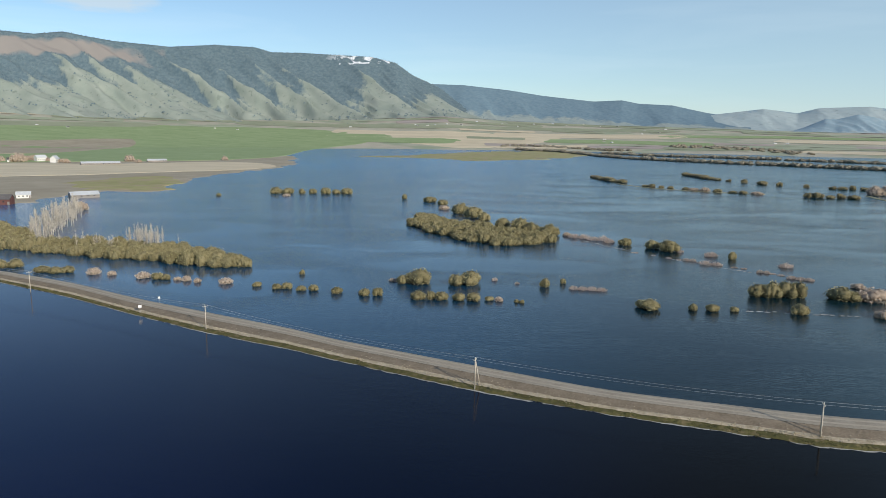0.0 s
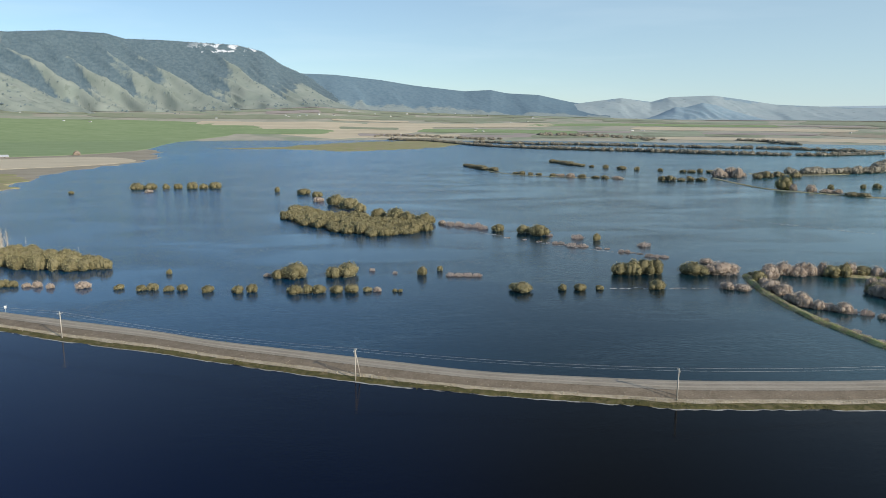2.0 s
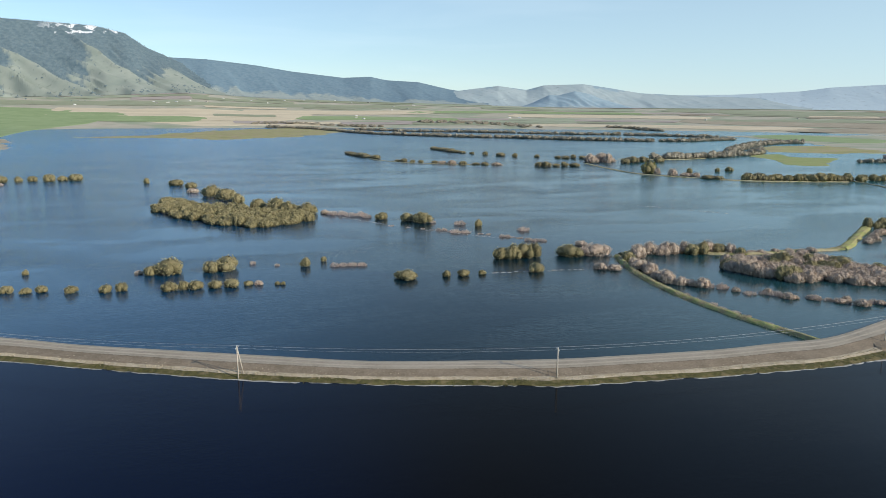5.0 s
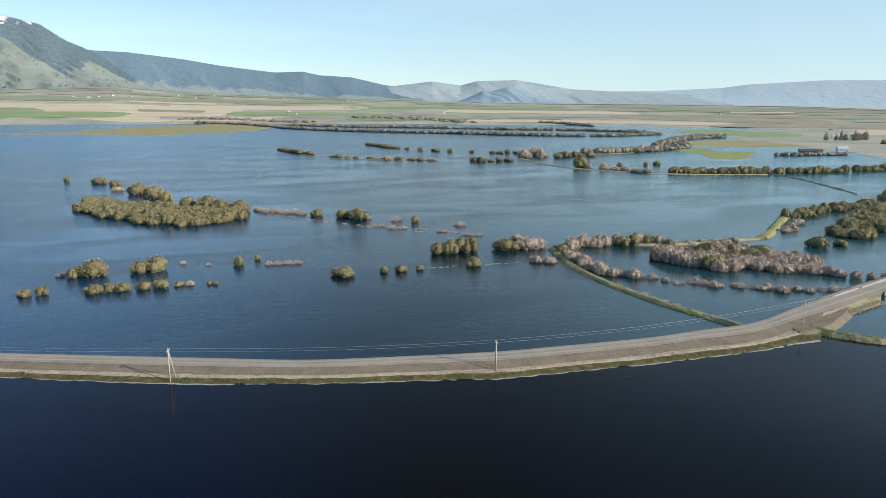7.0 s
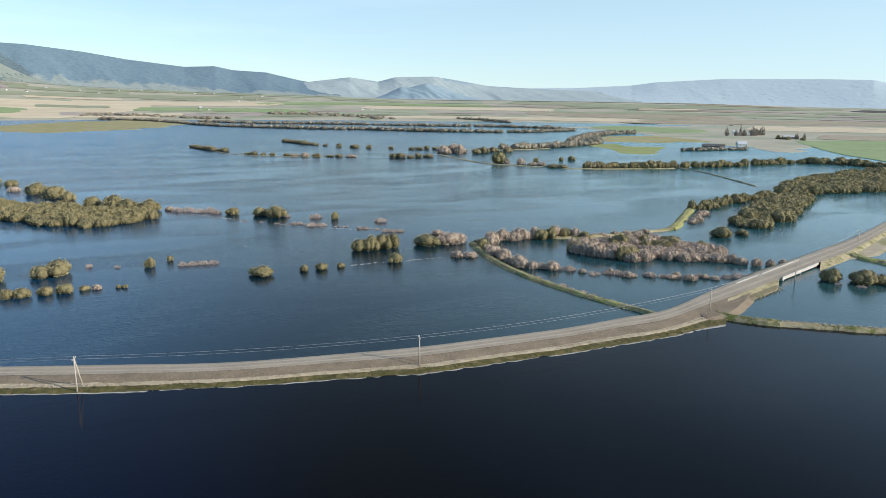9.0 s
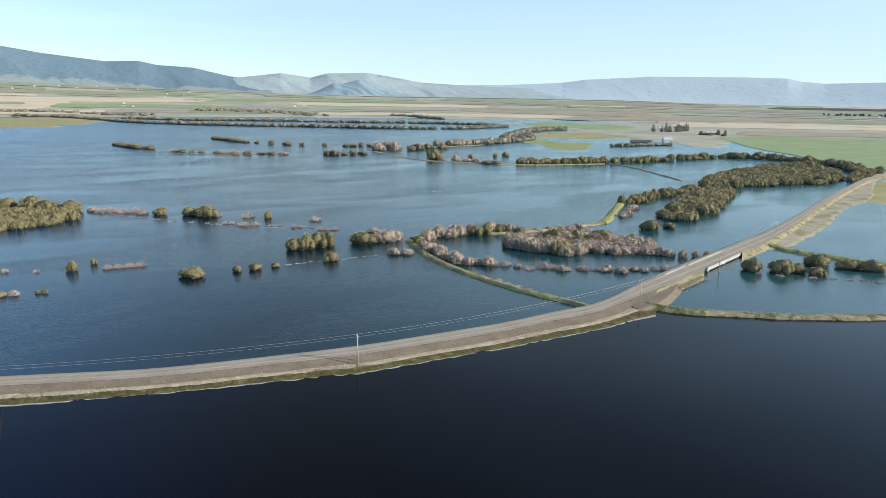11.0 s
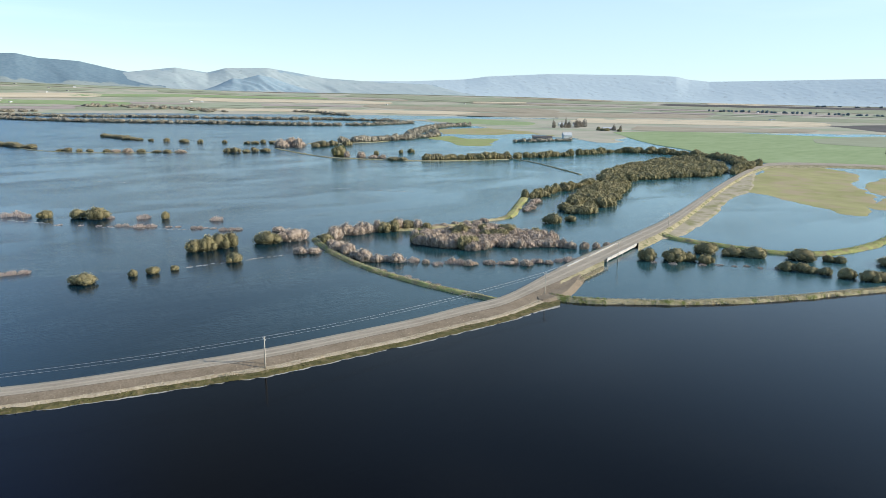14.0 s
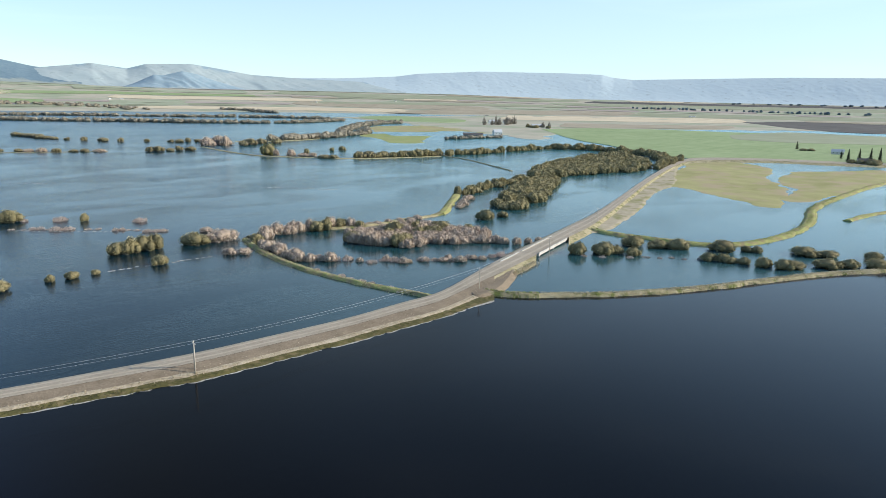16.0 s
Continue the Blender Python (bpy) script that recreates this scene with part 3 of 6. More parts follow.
SECOND_FOOT = [(-6.07, 0.93), (-2.20, 0.97), (3.15, 0.76), (9.93, 0.48), (21.63, 0.25)]
HILL_CREST = [(15.46, 0.72), (18.21, 1.27), (20.04, 1.50), (22.32, 1.78), (24.61, 1.47), (25.95, 1.83), (29.09, 1.92), (30.86, 1.66), (33.50, 1.22), (37.73, 1.00), (41.77, 0.88), (45.61, 0.55)]
HILL_FOOT = [(15.46, 0.13), (24.64, -0.05), (45.67, -0.10)]
FRONT_HILL_CREST = [(24.18, 0.13), (25.09, 0.45), (26.43, 1.08), (27.11, 1.04), (28.44, 1.39), (29.56, 1.17), (30.46, 0.82), (31.80, 0.43), (33.13, 0.09)]
FRONT_HILL_FOOT = [(24.18, 0.04), (33.13, -0.00)]
FAR_CREST = [(30.74, 0.74), (35.84, 1.06), (40.25, 1.11), (44.75, 1.33), (46.57, 1.58), (51.58, 1.84), (58.32, 1.80), (61.18, 1.71), (62.06, 1.50), (63.57, 1.35), (68.95, 1.48), (74.71, 1.61), (80.57, 1.59), (97.05, 1.48), (107.96, 1.24)]
FAR_FOOT = [(30.70, 0.02), (40.23, 0.05), (49.34, -0.06), (58.44, -0.26), (71.11, -0.31), (80.83, -0.34), (108.22, -0.01)]
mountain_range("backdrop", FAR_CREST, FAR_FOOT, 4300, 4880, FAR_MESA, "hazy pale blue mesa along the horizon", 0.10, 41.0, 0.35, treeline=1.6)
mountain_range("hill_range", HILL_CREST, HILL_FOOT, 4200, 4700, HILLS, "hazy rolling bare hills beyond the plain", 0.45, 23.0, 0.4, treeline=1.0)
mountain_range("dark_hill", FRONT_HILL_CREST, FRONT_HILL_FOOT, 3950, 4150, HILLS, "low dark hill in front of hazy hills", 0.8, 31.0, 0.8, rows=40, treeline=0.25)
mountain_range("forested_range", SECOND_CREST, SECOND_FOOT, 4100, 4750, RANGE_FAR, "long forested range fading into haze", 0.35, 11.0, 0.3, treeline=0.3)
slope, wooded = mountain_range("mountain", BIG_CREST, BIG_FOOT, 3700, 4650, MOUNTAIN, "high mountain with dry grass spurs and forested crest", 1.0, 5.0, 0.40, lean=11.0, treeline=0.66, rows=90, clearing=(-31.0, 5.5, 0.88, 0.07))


def mountain_forest():
    """Conifers standing over the wooded upper slopes, too many to count."""
    rng = np.random.default_rng(4)
    spots = [p for p, f in zip(slope, wooded) if f > 0.0 + 0.05 * rng.normal()]
    verts, faces = [], []
    for i in rng.choice(len(spots), min(15000, len(spots)), replace=False):
        x, y, z = spots[i]
        x, y = x + rng.uniform(-8, 8), y + rng.uniform(-8, 8)
        h, w, k = rng.uniform(4, 8), rng.uniform(1.6, 2.8), len(verts)
        verts += [(x + w, y, z - 2), (x - w * 0.5, y + w * 0.87, z - 2), (x - w * 0.5, y - w * 0.87, z - 2), (x, y, z + h)]
        faces += [(k, k + 1, k + 3), (k + 1, k + 2, k + 3), (k + 2, k, k + 3)]
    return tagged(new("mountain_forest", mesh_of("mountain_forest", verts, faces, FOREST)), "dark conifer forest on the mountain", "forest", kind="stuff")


mountain_forest()


def slope_scrub():
    """Scattered scrub and trees over the lower slopes."""
    rng = np.random.default_rng(6)
    spots = [p for p, f in zip(slope, wooded) if -0.75 < f < -0.1 and noise.noise((p[0] * 0.006, p[1] * 0.006, p[2] * 0.02)) > 0.12]
    verts, faces = [], []
    for i in rng.choice(len(spots), min(1100, len(spots)), replace=False):
        x, y, z = spots[i]
        x, y = x + rng.uniform(-10, 10), y + rng.uniform(-10, 10)
        for _ in range(2):
            h, w, k = rng.uniform(3, 6), rng.uniform(2.5, 5.0), len(verts)
            x, y = x + rng.uniform(-6, 6), y + rng.uniform(-6, 6)
            verts += [(x + w, y, z - 2), (x - w * 0.5, y + w * 0.87, z - 2), (x - w * 0.5, y - w * 0.87, z - 2), (x + 1, y, z + h), (x - 1.5, y + 1, z + h * 0.8)]
            faces += [(k, k + 1, k + 3), (k + 1, k + 4, k + 3), (k + 1, k + 2, k + 4), (k + 2, k, k + 3), (k + 2, k + 3, k + 4)]
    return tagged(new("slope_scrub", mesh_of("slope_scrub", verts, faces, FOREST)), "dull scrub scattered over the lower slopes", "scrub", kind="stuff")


slope_scrub()

# ---- fields and shores ----
land("plain_shore", [(-437.5, 406.6), (-437.1, 499.3), (-438.8, 584.8), (-435.2, 631.9), (-431.0, 686.8), (-411.9, 761.1), (-373.4, 789.8), (-375.0, 855.0), (-400.5, 970), (-391.3, 1161), (-355.2, 1315), (-435.3, 1717), (-572.1, 1996), (-829.7, 2350), (-1599, 2319), (-2140, 1905)], MUD_FIELD, "bare wet brown soil along the flood", 0.3, 0.02, 2.0, wild=24.0)
land("green_field", [(-1395, 1236), (-922, 1332), (-823.1, 1386), (-684.7, 1454), (-558.0, 1579), (-498.6, 1846), (-547.9, 2485), (-435.0, 2812), (-317.4, 3005), (-445.8, 3224), (-954, 3336), (-1413, 3248), (-1954, 2843), (-2587, 2312)], GREEN_FIELD, "young green crop field", 0.7)
land("stubble_field", [(-1255, 1112), (-895.6, 1293), (-693.6, 1329), (-533.1, 1473), (-386.7, 1348), (-393.4, 1229), (-491.1, 1122), (-581.8, 1029), (-673.6, 971), (-947, 836.2)], TAN_FIELD, "pale stubble field", 0.6)
land("soil_field", [(-2098, 1867), (-1622, 2352), (-1357, 2610), (-1271, 2590), (-1164, 2330), (-1118, 1871), (-1183, 1712), (-1521, 1349)], MUD_FIELD, "brown bare soil field", 1.1)
land("wet_meadow", [(-520.3, 873.0), (-515.0, 969), (-452.0, 1032), (-406.9, 947), (-363.9, 823.0), (-395.4, 793.6), (-436.3, 794.0), (-452.9, 775.8)], MEADOW, "yellow green wet meadow", 0.5, 0.02, 1.0, wild=24.0)
land("stubble_field", [(-681.9, 3096), (-338.6, 3205), (182.5, 3238), (378.5, 3132), (160.5, 2822), (-64.7, 2693), (-308.1, 2918), (-558.3, 2978)], TAN_FIELD, "pale stubble field", 0.7)
land("sand_spit", [(-341.0, 1904), (-205.5, 1953), (1.4, 2335), (272.0, 2576), (394.8, 2437), (293.5, 2004), (44.4, 1740), (-160.7, 1810)], MEADOW, "dry yellow grass spit in the flood", 0.3, 0.02, 2.0, wild=45.0)
land("green_field", [(1355, 877.2), (1530, 837.3), (1625, 665.3), (1736, 270.4), (2043, -275.7), (1208, -168.5), (997, 150.5), (897.5, 284.0), (879.8, 355.8), (912, 417.2), (1028, 560.0), (1128, 685.9)], GREEN_FIELD, "bright green crop field", 0.7)
land("soil_field", [(2404, 814.2), (2621, 660.9), (2658, 420.3), (2859, -158.5), (2315, -131.9), (1950, 305.2), (2028, 495.0)], DARK_FIELD, "dark ploughed soil field", 0.9)
land("rough_pasture", [(1513, 526.4), (1772, 467.7), (1792, 279.5), (1961, -29.1), (1612, -26.2), (1441, 222.6), (1349, 353.7), (1360, 456.1)], OLIVE_FIELD, "dull olive rough pasture", 1.0)
land("plain_shore", [(1420, 1676), (1803, 1646), (2203, 1599), (2670, 1364), (3231, 455.9), (3260, -538.7), (1994, -338.4), (2021, 316.8), (1685, 689.9), (1280, 765.3), (1061, 691.5), (1034, 746.9), (1166, 932), (1231, 1123), (1343, 1349)], LAKE_BED, "wide dry grass plain", 0.4, 0.02, 2.0, wild=40.0)
land("sandy_shore", [(345, 193), (398, 209), (516, 247), (628, 280), (760, 318), (640, 264), (591, 248), (540, 238), (452, 210), (410, 197), (371, 188), (350, 187)], SAND, "bare straw coloured shore beside the road", 0.4, 0.004, 5.0, wild=4.0)
land("gravel_apron", [(211.7, 168.2), (225.2, 172.3), (238.9, 175.0), (256.8, 178.0), (255.5, 173.3), (234.9, 163.0), (217.5, 155.9), (206.7, 153.2), (200.1, 155.4)], SHOULDER, "trodden gravel apron where the dike meets the road", 1.25, 0.0, 3.5, wild=1.5)
land("meadow", [(588, 250), (800, 317), (882, 309), (862, 270), (817, 230), (742, 212), (677, 181), (636, 164), (570, 151), (531, 138), (529, 152), (544, 174), (558, 196), (575, 216)], MEADOW, "yellow green flooded meadow", 0.15, 0.008, 9.0, wild=9.0)
land("meadow", [(749, 198), (811, 200), (839, 178), (905, 128), (723, 116), (656, 123), (579, 131), (572, 146), (625, 153), (648, 155), (690, 178)], MEADOW, "yellow green flooded meadow", 0.15, 0.008, 9.0, wild=9.0)
land("meadow", [(961, 1017), (1068, 1150), (1182, 1175), (1338, 1119), (1445, 1008), (1190, 771), (1077, 719), (1114, 852), (1134, 946), (1040, 960)], MEADOW, "yellow green flooded meadow", 0.2, 0.008, 9.0, wild=16.0)
land("meadow", [(836, 928), (914, 967), (895, 902), (941, 855), (858, 798), (786, 742), (762, 773), (811, 857)], FRESH_MEADOW, "fresh green flooded meadow", 0.2, 0.008, 9.0, wild=12.0)
land("green_field", [(1497, 1695), (1659, 1707), (1666, 1509), (1643, 1343), (1471, 1231), (1369, 1351), (1402, 1537)], GREEN_FIELD, "bright green crop field", 0.8)


# long narrow fields one behind the other on the plain
BANDS = [
    ([(1242, 2608), (1667, 2384), (2037, 2050), (1924, 1936), (1582, 2263), (1196, 2510)], TAN_FIELD, "pale stubble field"),
    ([(2008, 2525), (2473, 2189), (2871, 1759), (2769, 1696), (2371, 2099), (1948, 2450)], OLIVE_FIELD, "dull olive rough pasture"),
    ([(1992, 2004), (2397, 1741), (2702, 1381), (2510, 1281), (2203, 1599), (1879, 1890)], MUD_FIELD, "brown bare soil field"),
    ([(2148, 1559), (2414, 1232), (2609, 884.6), (2270, 785.6), (2030, 1034), (1818, 1318)], TAN_FIELD, "pale stubble field"),
    ([(3048, 1868), (3422, 1167), (3590, 576.6), (3388, 542.6), (3218, 1096), (2905, 1780)], OLIVE_FIELD, "pale green pasture"),
    ([(2693, 1300), (2894, 874.9), (3025, 481.6), (2855, 453.2), (2687, 811.0), (2532, 1221)], OLIVE_FIELD, "dull olive rough pasture"),
    ([(2373, 2800), (2802, 2402), (3242, 1989), (3126, 1917), (2687, 2303), (2300, 2715)], OLIVE_FIELD, "pale green pasture"),
    ([(1723, 1051), (1866, 863.0), (2031, 702.0), (1822, 643.0), (1658, 766.1), (1502, 915)], MUD_FIELD, "brown bare soil field"),
    ([(3289, 1846), (3596, 1228), (3807, 613.2), (3676, 591.2), (3463, 1182), (3167, 1777)], DARK_FIELD, "dark ploughed soil field"),
    ([(-643.4, 3369), (-334.1, 3309), (79.5, 3285), (75.6, 3153), (-320.8, 3166), (-615.5, 3215)], TAN_FIELD, "pale stubble field"),
    ([(-708.2, 3098), (-410.5, 3050), (-58.2, 3009), (-96.2, 2848), (-386.0, 2855), (-664.6, 2898)], GREEN_FIELD, "young green crop field"),
    ([(-162.9, 3534), (415.4, 3627), (999, 3599), (965, 3476), (400.0, 3496), (-158.9, 3431)], OLIVE_FIELD, "pale green pasture"),
    ([(353.3, 3098), (695.8, 3069), (1000, 2946), (931, 2817), (661.2, 2917), (337.1, 2959)], GREEN_FIELD, "young green crop field"),
    ([(1379, 3125), (1767, 2938), (2096, 2652), (1997, 2563), (1683, 2797), (1314, 2979)], TAN_FIELD, "pale stubble field"),
    ([(2259, 3136), (2643, 2715), (2949, 2336), (2815, 2228), (2518, 2585), (2150, 2983)], OLIVE_FIELD, "pale green pasture"),
    ([(1957, 2588), (2243, 2238), (2447, 1931), (2291, 1806), (2077, 2070), (1844, 2437)], MUD_FIELD, "brown bare soil field"),
    ([(924, 3329), (1505, 3270), (1988, 2987), (1931, 2901), (1448, 3147), (892.3, 3214)], GREEN_FIELD, "pale green pasture"),
    ([(129.0, 3320), (538.5, 3336), (888.4, 3302), (851.0, 3163), (517.2, 3205), (123.2, 3188)], TAN_FIELD, "pale stubble field"),
    ([(-1202, 3678), (-680.1, 3631), (-144.4, 3536), (-138.6, 3400), (-650.0, 3470), (-1138, 3481)], OLIVE_FIELD, "pale green pasture"),
    ([(-2362, 2756), (-2025, 2949), (-1555, 3262), (-1490, 3125), (-1929, 2807), (-2239, 2609)], OLIVE_FIELD, "pale green pasture"),
    ([(133.2, 3316), (456.6, 3344), (988, 3340), (940, 3175), (433.1, 3165), (127.9, 3172)], TAN_FIELD, "pale stubble field"),
]
for outline, mat, label in BANDS:
    land("field", outline, mat, label, 0.9, 0.006, 0)

def strip_fields():
    """A patchwork of narrow fields over the far plain, between the large ones."""
    rng = random.Random(12)
    tones = [OLIVE_FIELD, PALE_PASTURE, PALE_PASTURE, TAN_FIELD, MUD_FIELD, OLIVE_FIELD, PINK_SOIL]
    names = {OLIVE_FIELD: "dull olive rough pasture", PALE_PASTURE: "pale green pasture", TAN_FIELD: "pale stubble field", MUD_FIELD: "brown bare soil field", PINK_SOIL: "pinkish grey fallow field"}
    r = 2700.0
    while r < 4000:
        deep = rng.uniform(50, 130)
        a = -36.0
        while a < 84:
            wide = rng.uniform(2.5, 8.0)
            spot = lambda u, v: (HUB[0] + (r + deep * v) * math.sin(radians(a + wide * u)), HUB[1] + (r + deep * v) * math.cos(radians(a + wide * u)))
            probes = [spot(u, v) for u in (0, 0.25, 0.5, 0.75, 1) for v in (0, 0.5, 1)]
            free = not any(inside(*q, o) for q in probes for o, _, _ in BANDS)
            west = a + wide < 4 and r < 3350
            tone = rng.choice(tones)
            if free and not west and rng.random() < 0.8 and (a > 22 or tone != MUD_FIELD):
                skew = rng.uniform(-0.15, 0.15)
                land("field", [spot(0.02, 0.05 + skew), spot(0.33, 0.05), spot(0.66, 0.05), spot(0.98, 0.05 - skew), spot(0.98, 0.9 - skew), spot(0.66, 0.9), spot(0.33, 0.9), spot(0.02, 0.9 + skew)], tone, names[tone], 1.3, 0.002, 0)
            a += wide
        r += deep


strip_fields()

# ---- road ----
ROAD_FAR = [(-288.8, 356.3), (-234.6, 332.5), (-186.6, 310.5), (-140.7, 283.3), (-101.8, 263.0), (-66.3, 244.9), (-42.3, 230.5), (-21.3, 220.1)] + [(14.6, 202.7), (42.7, 189.5), (73.3, 180.6), (97.2, 174.8), (117.1, 171.7), (148.0, 167.7), (172.6, 167.1), (194.6, 166.8)] + [(230.8, 176.8), (247.0, 181.2)]
ROAD_NEAR = [(-278.8, 343.4), (-221.6, 313.2), (-173.5, 288.0), (-130.2, 261.4), (-93.2, 240.1), (-60.8, 224.5), (-39.0, 212.5), (-19.3, 201.8)] + [(13.1, 185.8), (39.4, 175.2), (67.5, 166.0), (88.6, 158.7), (106.9, 155.9), (134.8, 151.7), (155.8, 149.5), (173.8, 147.6)] + [(194.5, 147.9), (202.4, 147.2)]
EAST_FAR = [(230.8, 176.8), (247.0, 181.2), (268.2, 186.2), (297.5, 192.4), (347.4, 203.5), (420.5, 221.5), (635.8, 287.7), (805.5, 332.6), (885.0, 336.4), (947, 271.2), (985, 179.2), (1102, 6.2)]
EAST_NEAR = [(211.0, 161.1), (225.6, 164.9), (244.6, 169.2), (271.6, 175.0), (319.1, 186.2), (386.7, 203.0), (596.6, 269.4), (764.4, 315.2), (844.5, 320.6), (912, 260.7), (950, 172.4), (1064, 5.6)]


def loft(name, far, near, bands, mat, label, category, step=2.5, jitter=0.06):
    """A sheet between two lines; bands are (share of the way, height)."""
    pairs = smooth_line([(*a, *b) for a, b in zip(far, near)], step)
    verts, faces, m = [], [], len(bands)
    for p in pairs:
        for s, z in bands:
            x, y = p[0] + (p[2] - p[0]) * s, p[1] + (p[3] - p[1]) * s
            k = noise.noise((x * 0.35, y * 0.35, s * 5)) + 0.6 * noise.noise((x * 0.06, y * 0.06, s * 2))
            w = math.hypot(p[2] - p[0], p[3] - p[1])
            s2 = s + k * jitter * 10 / w * (0 if z > 1.65 else 0.5)
            verts.append((p[0] + (p[2] - p[0]) * s2, p[1] + (p[3] - p[1]) * s2, z + 0.12 * k * (z < 1.65)))
    for i in range(len(pairs) - 1):
        for k in range(m - 1):
            faces.append((i * m + k, i * m + k + 1, (i + 1) * m + k + 1, (i + 1) * m + k))
    return tagged(new(name, mesh_of(name, verts, faces, mat, True)), label, category, kind="structure")


def shares(share):
    return [(p[0] + (q[0] - p[0]) * share, p[1] + (q[1] - p[1]) * share) for p, q in zip(ROAD_FAR, ROAD_NEAR)]


LANE_FAR, LANE_NEAR = shares(0.03) + EAST_FAR[2:], shares(0.45) + EAST_NEAR[2:]
loft("embankment", LANE_FAR, LANE_NEAR, ((-0.42, -0.6), (-0.26, 0.2), (-0.1, 1.1), (0.02, 1.60)), DRY_DIKE, "grassy far edge of the road bank", "embankment", jitter=0.2)
loft("road", LANE_FAR, LANE_NEAR, ((0.0, 1.62), (0.18, 1.72), (0.5, 1.80), (0.82, 1.72), (1.0, 1.66)), GRAVEL, "pale gravel road on a bank through the flood", "road")
for s in (0.22, 0.60):
    loft("wheel_track", LANE_FAR, LANE_NEAR, ((s, 1.72 + 0.25 * (0.5 - abs(s + 0.08 - 0.5)) - 0.03), (s + 0.16, 1.72 + 0.25 * (0.5 - abs(s + 0.08 - 0.5)) - 0.03)), TRACK, "pale worn wheel track along the gravel road", "wheel track")
loft("road_shoulder", ROAD_FAR, ROAD_NEAR, ((0.455, 1.655), (0.52, 1.5), (0.6, 1.3), (0.68, 1.05), (0.74, 0.9)), SHOULDER, "rough brown gravel shoulder of the road", "road shoulder")
loft("straw_line", ROAD_FAR, ROAD_NEAR, ((0.70, 0.92), (0.74, 1.0), (0.78, 0.88), (0.83, 0.62)), STRAW, "line of straw and stones along the bank", "embankment", jitter=0.25)
loft("grass_bank", ROAD_FAR, ROAD_NEAR, ((0.80, 0.6), (0.86, 0.5), (0.92, 0.32), (0.97, 0.12), (1.0, -0.02), (1.04, -0.4)), BANK_GRASS, "strip of green grass at the water's edge", "embankment", jitter=0.2)
loft("foam_line", ROAD_FAR, ROAD_NEAR, ((0.985, 0.03), (0.995, 0.07), (1.01, 0.06), (1.022, 0.02)), FOAM, "thin pale line of foam at the water's edge", "foam", jitter=0.22)
for a, b in ((1, 4), (4, 12)):
    loft("embankment", EAST_FAR[a:b], EAST_NEAR[a:b], ((0.98, 1.6), (1.08, 1.35), (1.2, 1.0), (1.3, 0.5), (1.4, 0.15), (1.5, -0.5)), DRY_DIKE, "straw covered edge of the road bank", "embankment", jitter=0.2)


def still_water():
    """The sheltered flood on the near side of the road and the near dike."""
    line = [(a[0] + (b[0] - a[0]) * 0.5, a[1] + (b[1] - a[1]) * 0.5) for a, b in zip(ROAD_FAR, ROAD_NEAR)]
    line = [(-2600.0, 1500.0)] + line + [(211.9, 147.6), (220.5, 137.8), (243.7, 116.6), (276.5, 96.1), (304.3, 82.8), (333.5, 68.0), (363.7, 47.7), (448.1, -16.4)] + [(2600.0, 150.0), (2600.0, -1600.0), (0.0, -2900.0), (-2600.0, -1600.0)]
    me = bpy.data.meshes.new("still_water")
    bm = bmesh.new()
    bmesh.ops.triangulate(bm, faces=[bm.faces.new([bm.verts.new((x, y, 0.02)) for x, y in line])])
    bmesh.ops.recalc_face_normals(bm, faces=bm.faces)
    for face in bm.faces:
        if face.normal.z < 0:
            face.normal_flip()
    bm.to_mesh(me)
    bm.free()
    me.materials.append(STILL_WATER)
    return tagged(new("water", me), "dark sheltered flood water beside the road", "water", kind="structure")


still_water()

# ---- dikes ----
strip("dike", [(198.6, 305.1), (189.9, 282.1), (183.5, 252.6), (181.7, 226.1), (183.6, 196.5), (188.3, 171.5), (190.5, 164.0)], 5.0, 1.0, DIKE_GRASS, "green and straw grass dike in the flood")
strip("dike", [(202.8, 309.1), (224.5, 309.4), (253.0, 295.8), (273.9, 290.2), (302.9, 288.5), (330.6, 287.7), (369.0, 312.7), (412.6, 342.1)], 7, 0.9, DRY_DIKE, "dry grass dike in the flood")
strip("dike", [(329.0, 286.3), (352.6, 301.0), (377.9, 318.8), (409.8, 340.4)], 8, 1.2, DIKE_GRASS, "bright green grass dike in the flood")
strip("dike", [(204.5, 160.5), (207.5, 153.5), (212.5, 146.2), (220.5, 137.8), (243.7, 116.6), (276.5, 96.1), (304.3, 82.8), (333.5, 68.0), (363.7, 47.7), (448.1, -16.4)], 6.0, 1.2, DRY_DIKE, "straw grass dike between flooded fields")
strip("dike", [(355.8, 195.7), (351.6, 179.0), (355.6, 147.6), (361.1, 128.4), (383.4, 112.7), (428.6, 105.2), (480.1, 108.5), (541.2, 120.7), (612.5, 121.8), (766.3, 113.1), (963, 73.5)], 9.0, 1.2, DIKE_GRASS, "curved bright green grass dike")
strip("dike", [(501.3, 91.2), (532.7, 87.5), (560.8, 79.7), (598.8, 60.9)], 7.0, 1.0, DIKE_GRASS, "green grass dike in the flood")
strip("dike", [(656.4, 578.6), (632.6, 511.4), (576.1, 409.5)], 4.0, 0.8, DRY_DIKE, "thin dark dike across the flood", step=6)
strip("dike", [(492.8, 861.0), (478.1, 769.5), (477.4, 704.9), (511.8, 645.0), (551.4, 600.9), (643.5, 567.4)], 9.0, 0.7, DRY_DIKE, "low dry grass dike far in the flood", step=6)
strip("dike", [(216.7, 1164), (225.8, 990), (286.5, 908), (369.4, 864.9)], 5.0, 0.4, DRY_DIKE, "drowned dike with scattered shrubs", step=6)
